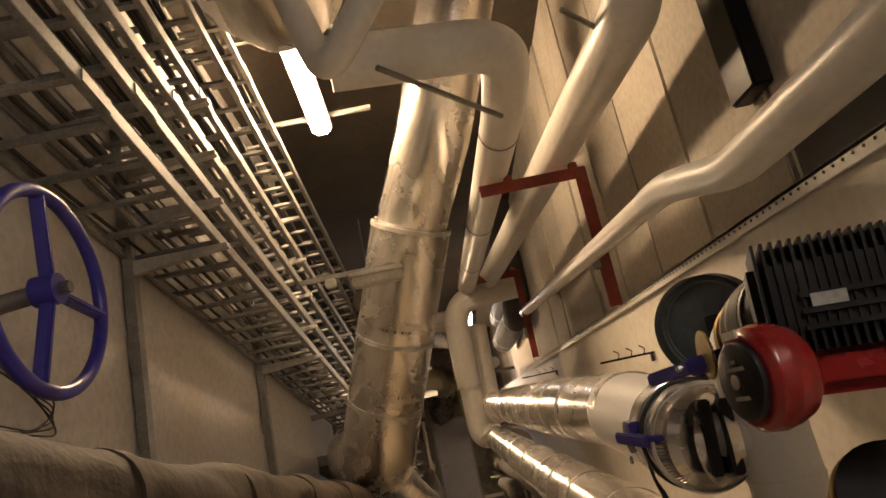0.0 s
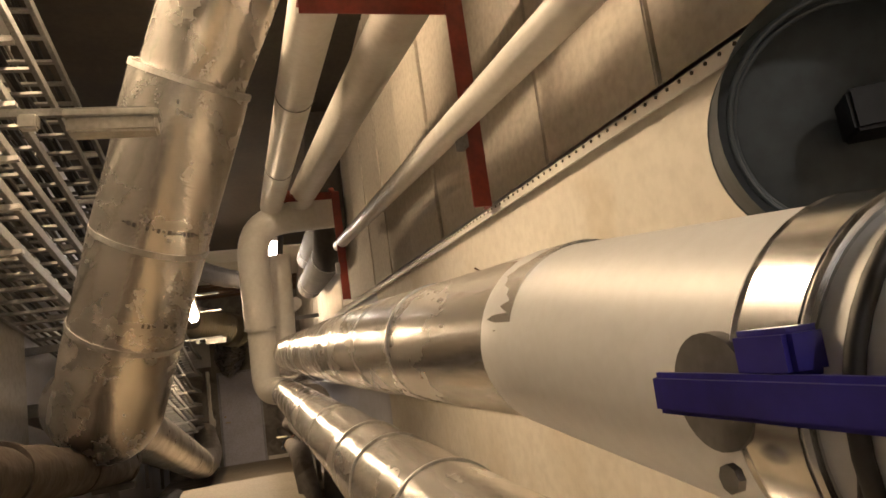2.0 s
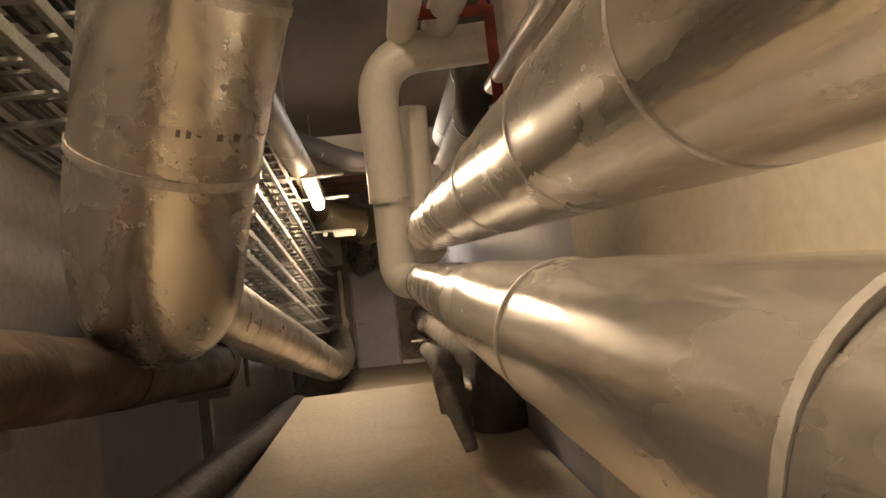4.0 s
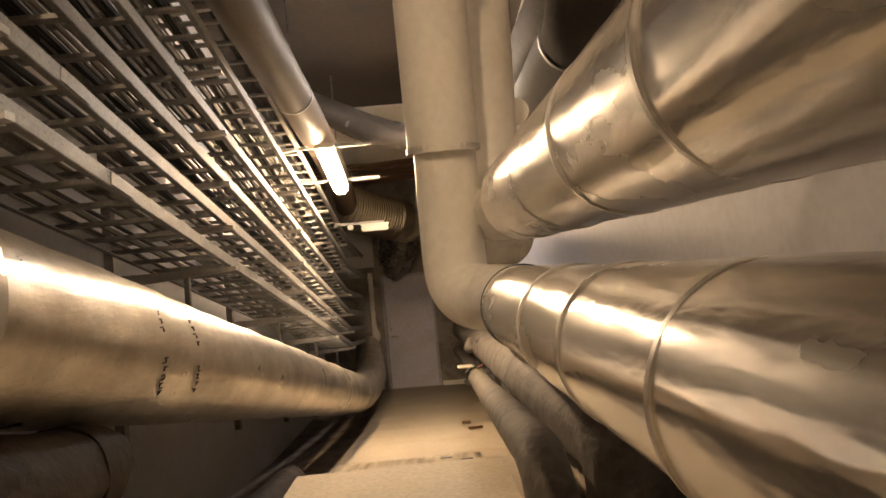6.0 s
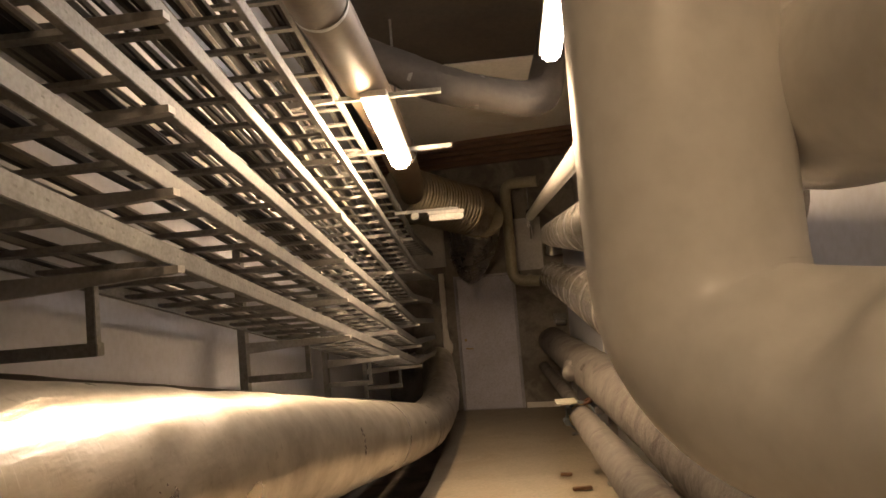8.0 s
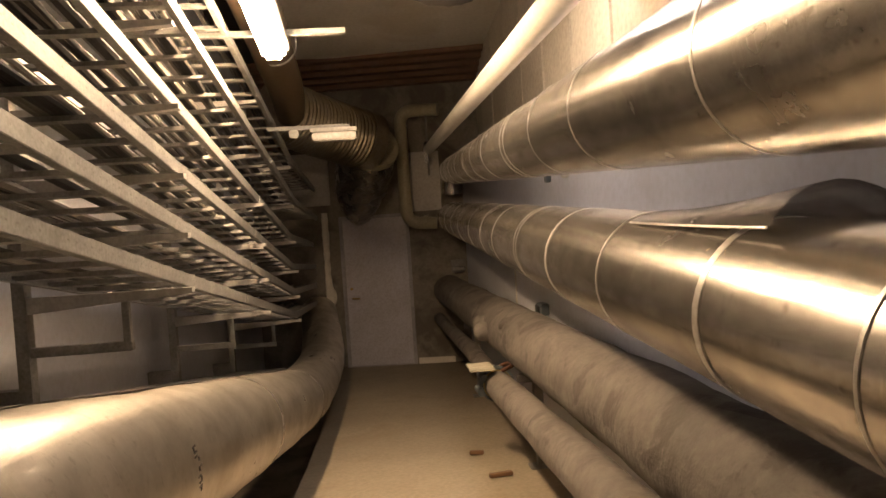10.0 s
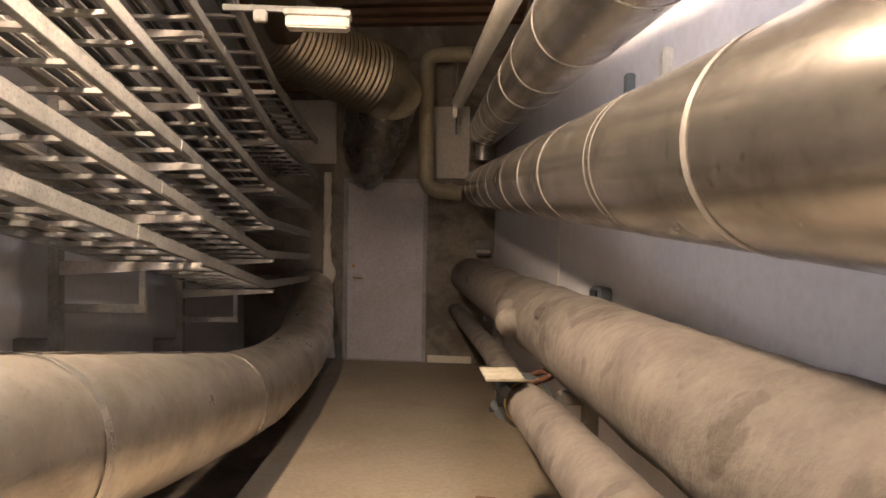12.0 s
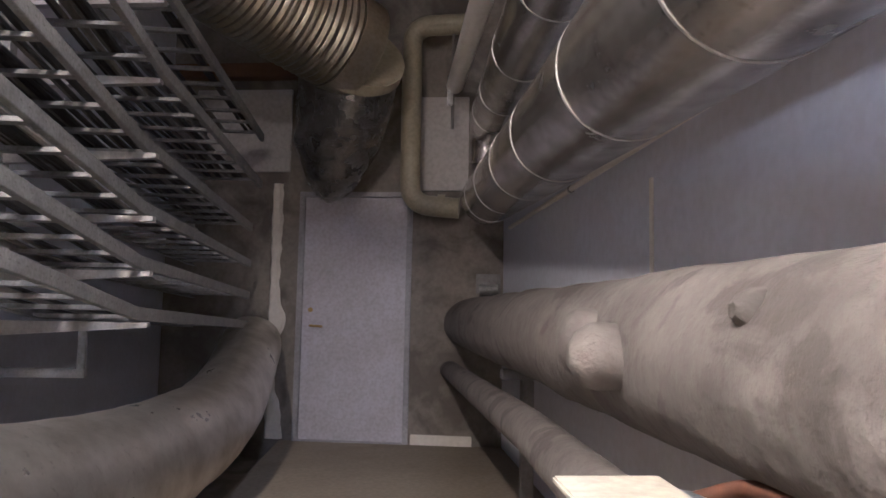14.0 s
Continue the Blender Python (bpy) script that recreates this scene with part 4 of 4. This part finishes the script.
def wall_arm(y, z, length):
    b = empty("wall_bracket", "black flat steel arm fixed to the white wall", "bracket", "black wall arms")
    part("arm", box((length, 0.035, 0.01), (XR - length / 2, y, z), bevel=0.003), M["black"], b)
    part("tip", box((0.01, 0.035, 0.05), (XR - 0.015, y, z - 0.02), bevel=0.003), M["black"], b)
    for k in range(3):
        x = XR - 0.05 - k * 0.07
        part("wire", sweep(rounded([(x, y + 0.01, z + 0.004), (x + 0.012, y + 0.01, z + 0.03), (x - 0.015, y + 0.015, z + 0.05)], 0.01), 0.003, 6), M["rust"], b)


wall_arm(3.62, 2.15, 0.29)
wall_arm(6.8, 2.28, 0.36)

# ---- pump and valves ----
def S(y):
    return TOP1(y) - V(0.004, 0, 0.08) * max(0, 2.4 - y)


AXT = (S(2) - S(1.7)).normalized()
v = empty("valve_group", "white sleeved pipe with steel clamps and blue ball valve", "valve")
part("sleeve", sweep([S(2.38), S(2.35), S(1.83)], lambda l: 0.122 if l < 0.01 else 0.129, 48, step=0.06), M["sleeve"], v, "smooth white sleeve")
part("clamp", ring_at(S(1.82), AXT, 0.127, 0.05, 0.007, 48), M["chrome"], v, "polished steel clamp")
part("clamp_bead", torus(S(1.85), AXT, 0.13, 0.005, 48, 8), M["chrome"], v)
part("clamp_bead", torus(S(1.79), AXT, 0.13, 0.005, 48, 8), M["chrome"], v)
part("sleeve_end", sweep([S(1.83), S(1.68)], 0.125, 48), M["sleeve"], v)
part("clamp", ring_at(S(1.7), AXT, 0.125, 0.035, 0.007, 48), M["chrome"], v)
part("cable_loop", torus(S(1.755), AXT, 0.131, 0.006), M["cable"], v, "black cable loop")
for k in range(2):
    o = V(0.006 * k, 0.004 * k, 0)
    part("cable_tail", sweep(rounded([S(1.76) + V(-0.127, 0, -0.03) + o, S(1.78) + V(-0.12, 0, -0.09), S(1.79) + V(-0.1, 0, -0.15) + o * 2, S(1.79) + V(-0.105 - 0.012 * k, 0, -0.22)], 0.04), 0.0035, 8), M["cable"], v)
dome = [S(1.69), S(1.665) + V(0.002, 0, 0), S(1.64) + V(0.01, 0, 0), S(1.625) + V(0.024, 0, 0), S(1.618) + V(0.05, 0, 0)]
for k, (a, b) in enumerate(zip(dome, dome[1:])):
    ra, rb = (0.122, 0.115, 0.103, 0.086, 0.07)[k:k + 2]
    part("elbow_segment", sweep([a, a.lerp(b, 0.12), a.lerp(b, 0.9), b], lambda l, ra=ra, rb=rb, n=(b - a).length: ra + 0.003 * (l < 0.2 * n) + (rb - ra) * l / n, 44), M["foil"], v, "polished segmented jacket")
for k in range(40):
    an = radians(-140 + k * 4)
    e = V(-math.cos(an), 0, math.sin(an))
    part("crimp", beam(S(1.676) + e * 0.1225, S(1.645) + e * 0.108, 0.0025, 0.0025), M["zinc"], v, smooth=False)
PM = pose(0, 0, 0, 0, 4, -12)
for k in range(2):
    part("flange_plate", box((0.027, 0.15, 0.165), (0, 0, 0), m=Matrix.Translation((0.705 + k * 0.046, 1.63, 1.872 - k * 0.006)) @ PM, bevel=0.004), M["black"], v, "black flange plate")
part("stub", cyl((0.69, 1.63, 1.874), (0.86, 1.64, 1.862), 0.055, 24), M["sleeve"], v)
hub = V(0.578, 1.868, 1.887)
part("valve_disc", cyl(hub + V(0.02, 0, 0), hub + V(0.008, 0, 0), 0.042, 28), M["dull"], v, "dull steel valve disc")
part("lever", beam(hub + V(-0.012, 0.035, 0.002), hub + V(0.004, -0.2, -0.004), 0.012, 0.03, 0.004), M["blue"], v, "blue valve lever")
part("lever", beam(hub + V(0.0, -0.18, 0.002), hub + V(0.03, -0.24, 0.0), 0.01, 0.014, 0.003), M["blue"], v)
part("lever_block", box((0.03, 0.05, 0.03), hub + V(0.01, -0.07, 0.026), bevel=0.004), M["blue"], v)
part("valve_screw", cyl(hub + V(0, -0.02, -0.055), hub + V(-0.006, -0.02, -0.055), 0.01, 8), M["chrome"], v)

u = empty("pump", "red circulation pump with black motor on a white pipe", "pump")
c0, AV = V(0.80, 1.42, 2.06), V(0.02, -1, 0.1).normalized()
part("riser", sweep(rounded([(0.90, 1.68, 0.9), (0.858, 1.642, 1.84), (0.83, 1.58, 2.04), tuple(c0)], 0.1), 0.084, 36), M["sleeve"], u, "white lagged riser")
part("riser_seam", ring_at(V(0.862, 1.646, 1.75), (0, 0, 1), 0.0845, 0.006, 0.002, 36), M["white"], u)
for nm, o, r, w, m in (("flange_ring", -0.02, 0.088, 0.018, "brass"), ("valve_body", -0.002, 0.08, 0.04, "blue"), ("flange_ring", 0.038, 0.098, 0.014, "brass"), ("gasket", 0.052, 0.1, 0.03, "black"), ("flange_ring", 0.082, 0.104, 0.014, "chrome"), ("gasket", 0.096, 0.105, 0.05, "black"), ("flange_ring", 0.146, 0.104, 0.014, "chrome"), ("gasket", 0.16, 0.098, 0.06, "black")):
    part(nm, cyl(c0 + AV * o, c0 + AV * (o + w), r, 36), M[m], u)
part("lever", beam(V(0.62, 1.655, 2.018), V(0.65, 1.44, 2.028), 0.012, 0.03, 0.005), M["blue"], u, "blue valve lever")
part("lever", beam(V(0.648, 1.45, 2.027), V(0.71, 1.37, 2.035), 0.016, 0.036, 0.005), M["blue"], u)
part("bolt", cyl((0.63, 1.47, 2.03), (0.642, 1.47, 2.03), 0.008, 10), M["chrome"], u)
dd = bmesh.new()
ring = []
for k in range(72):
    a = 2 * math.pi * k / 72
    rr = 0.046 if k % 2 else 0.0425
    ring.append(dd.verts.new(V(0.67, 1.4, 2.045) + V(0.03 * math.cos(a), math.cos(a), math.sin(a) * 1.1) * rr))
f = dd.faces.new(ring)
g = bmesh.ops.extrude_face_region(dd, geom=[f])
bmesh.ops.translate(dd, verts=[x for x in g["geom"] if isinstance(x, bmesh.types.BMVert)], vec=(0.005, 0, 0))
bmesh.ops.recalc_face_normals(dd, faces=dd.faces)
part("toothed_disc", dd, M["brass"], u, "toothed brass-coloured lock disc", smooth=False)
pd = V(-1, -0.12, 0.02).normalized()
pc = V(0.59, 1.06, 1.99) - pd * 0.016
prof = ((-0.07, 0.06), (-0.06, 0.07), (-0.04, 0.078), (-0.02, 0.082), (0.004, 0.079), (0.014, 0.07), (0.016, 0.064))
fine = [(a[0] + (b[0] - a[0]) * k / 4, a[1] + (b[1] - a[1]) * k / 4) for a, b in zip(prof, prof[1:]) for k in range(4)]
part("pump_casing", sweep([pc + pd * o for o, r in fine], lambda l: min(fine, key=lambda q: abs(q[0] + 0.07 - l))[1], 44), M["pump_red"], u, "glossy red casing")
part("cover_plate", sweep([pc + pd * 0.012, pc + pd * 0.024, pc + pd * 0.027], lambda l: 0.06 if l < 0.0145 else 0.054, 40), M["black"], u, "round black cover plate")
part("cover_screw", cyl(pc + pd * 0.026, pc + pd * 0.033, 0.012, 12), M["chrome"], u)
FM = Matrix.Translation(pc + pd * 0.0275) @ pose(0, 0, 0, 0, 0, math.degrees(math.atan2(pd.y, pd.x)))
for dz, w in ((0.03, 0.012), (0.019, 0.05), (-0.025, 0.04)):
    part("cover_mark", box((0.002, w, 0.006), (0, 0, dz), m=FM), M["zinc"], u)
part("white_tag", box((0.004, 0.04, 0.012), (-0.008, 0, 0.07), m=FM), M["lamp_body"], u)
MM = Matrix.Translation((0.815, 1.13, 2.093)) @ pose(0, 0, 0, 0, 4, -22)
part("motor", box((0.27, 0.2, 0.17), (0, 0, 0), m=MM, bevel=0.03), M["black"], u, "black motor housing")
for k in range(18):
    part("cooling_fin", box((0.005, 0.21, 0.178), (-0.12 + k * 0.0142, 0, 0.003), m=MM, bevel=0.0), M["black"], u, smooth=False)
for k in range(3):
    part("side_fin", box((0.2, 0.22, 0.008), (0.03, 0, -0.05 + k * 0.025), m=MM), M["black"], u, smooth=False)
part("name_label", box((0.05, 0.002, 0.02), (-0.03, -0.112, -0.01), m=MM), M["zinc"], u)
part("red_shroud", box((0.25, 0.17, 0.08), (0, 0, -0.115), m=MM, bevel=0.02), M["pump_red"], u)
part("lower_flange", cyl((0.86, 1.25, 1.72), (0.85, 1.2, 1.76), 0.1, 32), M["black"], u)
for k in range(2):
    part("flange_ring", torus((0.86 - 0.006 * k, 1.25 - 0.03 * k, 1.72 + 0.024 * k), (-0.15, -0.75, 0.6), 0.102, 0.007, 40, 8), M["brass"], u)
part("lower_pipe", sweep([(1.26, 1.45, 1.6), (0.86, 1.24, 1.73)], 0.06, 24), M["sleeve"], u)

# dark grey open pipe end in front of the wall
dr = empty("pipe_end", "dark grey open steel pipe end with a blind plate", "pipe end")
dc, da = V(0.925, 1.98, 2.132), V(-0.55, -0.83, -0.1).normalized()
bm = sweep([dc - da * 0.09, dc + da * 0.02, dc + da * 0.024], lambda l: 0.15, 48, caps=False)
bmesh.ops.solidify(bm, geom=bm.faces[:], thickness=0.012)
part("rim", bm, M["drum"], dr)
for k in range(2):
    part("inner_step", torus(dc - da * (0.012 + 0.018 * k), da, 0.134 - 0.006 * k, 0.0035, 56, 8), M["drum"], dr)
part("plate", cyl(dc - da * 0.092, dc - da * 0.085, 0.151, 48), M["drum"], dr)
part("stem", box((0.05, 0.13, 0.05), (0, 0, 0), m=Matrix.Translation(dc - da * 0.03 + V(0.05, -0.02, 0.0)) @ pose(0, 0, 0, 0, 6, 60), bevel=0.004), M["black"], dr)
part("pipe", sweep([dc - da * 0.09, dc - da * 0.2, V(1.28, 2.35, 2.17)], 0.11, 28), M["drum"], dr)

# ---- handwheel valve on the left ----
h = empty("handwheel_valve", "blue three-spoked handwheel on a valve stem", "valve")
hc = V(-0.69, 1.5, 2.487)
part("rim", torus(hc, (1, 0, 0), 0.232, 0.017, 56, 14), M["blue"], h)
part("hub", cyl(hc + V(-0.03, 0, 0), hc + V(0.025, 0, 0), 0.036, 20), M["blue"], h)
for an in (97, 256, -6):
    d = V(0, math.cos(radians(an)), math.sin(radians(an)))
    part("spoke", beam(hc + d * 0.02, hc + d * 0.225, 0.018, 0.034, 0.005, up=(1, 0, 0)), M["blue"], h)
part("nut", cyl(hc + V(0.02, 0, 0), hc + V(0.05, 0, 0), 0.015, 6), M["dull"], h, "dull steel nut")
part("stem", sweep(rounded([hc + V(0, 0, 0), hc + V(-0.2, 0, -0.02), V(-0.9, 1.5, 2.05)], 0.1), 0.022, 14), M["dull"], h)
w = empty("loose_wires", "tangle of thin dark wires hanging by the handwheel", "wires")
for k in range(5):
    part("wire", sweep(rounded([(-1.24, 2.05 + 0.05 * k, 2.5), (-1.2, 2.15 + 0.04 * k, 2.44 - 0.02 * k), (-1.17, 2.38, 2.36 - 0.03 * k), (-1.2, 2.3 - 0.04 * k, 2.26), (-1.22, 2.05, 2.3 - 0.015 * k)], 0.08), 0.003, 6), M["cable"], w)
D3 = line(-0.75, 1.75, 0.0, -0.105, 4)
p = empty("lagged_pipe", "dark dirty cloth-wrapped pipe low along the wall", "pipe")
part("lagging", sweep([D3(-2.5), D3(7.55)], 0.138, 40, step=0.05, wobble=0.022, seed=12), M["dirty_pipe"], p)
for y in (0.4, 1.7, 2.6, 3.6, 4.7, 6.0, 7.4):
    part("wrap_ring", sweep([D3(y), D3(y + 0.06)], 0.147, 28, wobble=0.008, step=0.02, seed=y), M["dirty_pipe"], p)
p = empty("lagged_pipe", "second dirty wrapped pipe under the first", "pipe")
part("lagging", sweep([V(-0.62, 2.0, 1.2), V(-0.6, 9.6, 0.75)], 0.1, 24, step=0.1, wobble=0.01, seed=14), M["dirty_pipe"], p)


def pipe_support(x, y, z0, z1, width, label, group):
    b = empty("pipe_support", label, "pipe support", group, at=(x, y, z0))
    h = z1 - z0
    part("post", box((0.06, 0.06, h - 0.05), (0, 0, (h - 0.05) / 2), bevel=0.004), M["dull"], b)
    part("saddle", box((width, 0.07, 0.05), (0, 0, h - 0.025), bevel=0.006), M["dull"], b)
    part("foot", box((0.16, 0.12, 0.012), (0, 0, 0.006), bevel=0.002), M["dull"], b)


for y in (2.5, 5.0, 7.3):
    pipe_support(-0.78, y, 0.3, D3(y).z - 0.13, 0.3, "dark steel support under the wrapped pipe", "pipe supports")
for y, z0 in ((10.7, 0.483), (12.95, 0.252), (15.6, 0.077)):
    pipe_support(1.02, y, z0, D1(y).z - 0.185, 0.26, "dark steel post carrying the plaster-lagged pipe", "posts under the lagged pipe")

# ---- around the far door ----
p = empty("olive_pipe", "olive-painted pipe loop beside the door", "pipe")
part("pipe", sweep(rounded([(0.95, 17.5, 3.4), (0.46, 17.66, 3.42), (0.47, 17.66, 1.95), (0.86, 17.6, 1.92)], 0.17), 0.082, 28), M["olive"], p)
part("coupling", ring_at((0.72, 17.63, 1.945), (1, -0.1, 0), 0.083, 0.06, 0.004), M["olive"], p)
p = empty("stop_valve", "small chrome lever valve on a hanging line", "valve")
part("line", sweep([(0.79, 17.55, 3.45), (0.79, 17.55, 2.55)], 0.014, 10), M["dull"], p)
part("body", box((0.07, 0.06, 0.08), (0.78, 17.55, 2.95), bevel=0.01), M["black"], p)
part("lever", box((0.045, 0.02, 0.16), (0.765, 17.5, 2.8), bevel=0.008), M["chrome"], p, "chrome lever")
p = empty("ribbed_duct", "ribbed foil flexible duct bending into a wrapped outlet", "duct")
dp = rounded([(-0.95, 16.02, 3.22), (-0.5, 16.55, 3.09), (0.03, 16.98, 2.95)], 0.3, 10)
part("hose", sweep(dp, lambda l: 0.345 + 0.008 * math.sin(l * 2 * math.pi / 0.055), 40, step=0.012), M["flex"], p)
part("collar", sweep([(-0.09, 16.885, 2.985), (0.055, 17.0, 2.945)], 0.358, 40), M["flex"], p, "smooth metal collar")
part("cuff", sweep([(0.045, 17.03, 2.94), (0.02, 17.1, 2.89)], 0.366, 36, wobble=0.015, step=0.03), M["olive"], p, "yellowed insulation cuff")
bm = sweep([(0.0, 17.15, 2.92), (-0.06, 17.4, 2.65), (-0.12, 17.58, 2.35), (-0.17, 17.7, 2.1), (-0.19, 17.76, 1.98)], lambda l: 0.37 * math.sqrt(max(0.03, 1 - (l / 1.16) ** 2.2)), 44, step=0.025, wobble=0.045)
part("outlet", bm, M["foil_dark"], p, "crumpled foil-wrapped outlet")
part("wire_end", sweep(rounded([(-0.17, 17.78, 2.1), (-0.2, 17.75, 1.99), (-0.1, 17.72, 2.02)], 0.03), 0.02, 10, wobble=0.006), M["foil"], p)


def on_end(name, size, at, m, label, category, bevel=0.006):
    return tagged(part(name, box(size, at, m=END, bevel=bevel), M[m]), label, category, kind="structure")


on_end("lintel_block", (0.85, 0.03, 0.72), (-0.98, -0.015, 2.62), "wall", "pale concrete lintel block above the trays", "wall")
on_end("lintel_block", (0.5, 0.03, 0.8), (0.72, -0.013, 2.5), "wall", "pale painted wall patch beside the olive pipe", "wall")
pe = bmesh.new()
edge_l, edge_r = [], []
for k in range(70):
    z = 0.02 + k * 0.031
    lump = 0.035 * noise.noise(V(0, z * 3.1, 7)) + 0.02 * noise.noise(V(3, z * 11, 2))
    foot = 0.07 * max(0, 1 - z / 0.5) + 0.06 * math.exp(-((z - 0.98) / 0.12) ** 2)
    out = -0.028 - 0.02 * abs(noise.noise(V(5, z * 6, 1)))
    edge_l.append((pe.verts.new(END @ V(-0.7 - lump * 0.6, 0.004, z)), pe.verts.new(END @ V(-0.68 - lump * 0.4, out, z))))
    edge_r.append((pe.verts.new(END @ V(-0.61 + lump + foot, 0.004, z)), pe.verts.new(END @ V(-0.635 + lump + foot, out, z))))
for k in range(69):
    ring4 = (edge_l[k][0], edge_l[k][1], edge_r[k][1], edge_r[k][0])
    ring5 = (edge_l[k + 1][0], edge_l[k + 1][1], edge_r[k + 1][1], edge_r[k + 1][0])
    for a, b in ((0, 1), (1, 2), (2, 3)):
        pe.faces.new((ring4[a], ring4[b], ring5[b], ring5[a]))
bmesh.ops.recalc_face_normals(pe, faces=pe.faces)
tagged(part("plaster_edge", pe, M["white_wall"]), "rough lumpy pale plaster edge beside the door", "plaster", kind="structure")
on_end("skirting", (0.5, 0.03, 0.09), (0.78, -0.015, 0.05), "white_wall", "pale skirting strip beside the door", "trim")
on_end("timber_beam", (1.4, 0.12, 0.12), (-1.2, -0.08, 3.12), "wood", "brown timber beam over the trays", "beam")
for k in range(5):
    on_end("timber_beam", (3.6, 0.14, 0.12), (0, -0.1 - k * 0.17, 3.86 + 0.05 * k), "wood", "brown timber beam across the ceiling", "beam")
p = empty("wall_cup", "small galvanised cup bracket on the concrete wall", "bracket")
part("cup", cyl((1.05, 17.74, 1.28), (1.2, 17.72, 1.28), 0.045, 18), M["zinc"], p)
part("back_plate", box((0.2, 0.02, 0.16), (1.13, 17.79, 1.33)), M["dull"], p)
b = empty("socket_box", "small dark grey electrical box on the wall", "socket")
part("body", box((0.07, 0.15, 0.085), (1.22, 13.5, 1.21), bevel=0.008), M["drum"], b)
part("cover", box((0.012, 0.11, 0.06), (1.18, 13.5, 1.21), bevel=0.004), M["black"], b)
for y, m in ((13.18, "drum"), (12.76, "lamp_body")):
    tagged(part("wall_clip", box((0.04, 0.05, 0.11), (1.23, y, 2.165), bevel=0.006), M[m]), "small clip fixed to the painted wall", "clip", "wall clips")
tagged(part("wall_strip", box((0.008, 0.022, 0.62), (1.247, 14.56, 1.3)), M["white_wall"]), "thin pale vertical strip on the wall", "strip", kind="structure")
tagged(part("pipe_strut", beam((0.8, 10.9, 2.62), (1.24, 10.75, 2.62), 0.05, 0.05, 0.004), M["dull"]), "dark steel strut above the aluminium pipe", "strut")
p = empty("dark_duct", "dark lagged duct hanging under the ceiling", "duct")
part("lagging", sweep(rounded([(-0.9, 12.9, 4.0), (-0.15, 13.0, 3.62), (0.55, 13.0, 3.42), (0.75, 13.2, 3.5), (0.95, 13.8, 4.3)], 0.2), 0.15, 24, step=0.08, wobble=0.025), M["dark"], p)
for c, d in ((V(-0.35, 12.97, 3.72), (1, 0.1, -0.5)), (V(0.2, 13.0, 3.52), (1, 0, -0.3))):
    part("strap", ring_at(c, d, 0.14, 0.03, 0.006), M["dull"], p)

# corrugated sheet on the walkway
cs = bmesh.new()
n = 70
r0 = []
for y, z in ((9.32, 0.64), (10.98, 0.478)):
    r0.append([cs.verts.new((-0.5 + 1.12 * k / n, y + (0.03 * noise.noise(V(k * 0.2, y, 0)) if y > 10 else 0), z + 0.006 * math.sin(k * 2 * math.pi / 5))) for k in range(n + 1)])
for k in range(n):
    cs.faces.new((r0[0][k], r0[0][k + 1], r0[1][k + 1], r0[1][k]))
bmesh.ops.solidify(cs, geom=cs.faces[:], thickness=0.003)
tagged(part("corrugated_sheet", cs, M["floor"]), "pale corrugated sheet lying on the walkway", "sheet")
for x, y in ((0.5, 10.6), (0.56, 10.3), (0.6, 10.05), (0.35, 10.75)):
    tagged(part("steel_scrap", box((0.09, 0.025, 0.008), (x, y, 0.455 + (11 - y) * 0.0943 + 0.035), m=None, bevel=0.002), M["dull"]), "dark scrap of steel lying on the walkway", "scrap", "scraps")

# ---- overhead ducts ----
p = empty("overhead_duct", "olive-brown round duct running above the cable trays", "duct")
part("run", sweep(rounded([(-0.56, 7.6, 3.52), (-0.56, 9.5, 3.4), (-0.56, 12.4, 3.27), (-0.62, 14.6, 3.06), (-0.78, 16.05, 3.16)], 0.5), 0.145, 32, step=0.1, wobble=0.004, seed=21), M["brown_duct"], p)
for y, z in ((8.6, 3.46), (10.6, 3.355), (13.4, 3.175)):
    part("strap", ring_at((-0.56, y, z), (0, 1, -0.06), 0.147, 0.03, 0.004, 32), M["zinc"], p)
    part("hanger", box((0.02, 0.02, ceil_z(y) - z - 0.14), (-0.56, y, (ceil_z(y) + z + 0.14) / 2)), M["dull"], p)
for x, z, r, y0, y1, rise in ((1.29, 3.17, 0.19, 8.9, 12.0, 0.01), (1.31, 3.58, 0.18, 8.9, 11.9, 0.02)):
    p = empty("dark_duct", "dark dusty lagged duct against the concrete panels", "duct", "dark ducts by the panels")
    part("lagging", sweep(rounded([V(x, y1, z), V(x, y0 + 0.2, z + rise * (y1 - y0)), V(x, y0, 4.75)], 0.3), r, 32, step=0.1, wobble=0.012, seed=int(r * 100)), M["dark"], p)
    part("foil_end", sweep([V(x, y1 + 0.12, z - 0.02), V(x, y1 - 0.04, z + 0.005)], r * 0.8, 28, wobble=0.01, step=0.03), M["dull"], p, "crumpled dull end")
    for y in (y0 + 0.5, y1 - 0.6):
        part("strap", ring_at(V(x, y, z + rise * (y1 - y)), (0, -1, rise), r + 0.004, 0.03, 0.006, 32), M["dull"], p)
cbd = side_prism([(14.5, ceil_z(14.5) - 0.004), (17.2, ceil_z(17.2) - 0.004), (17.2, ceil_z(17.2) - 0.03), (14.5, ceil_z(14.5) - 0.03)], -0.9, 1.5)
tagged(part("ceiling_board", cbd, M["white_wall"], smooth=False), "pale stained board under the ceiling", "ceiling board", kind="structure")
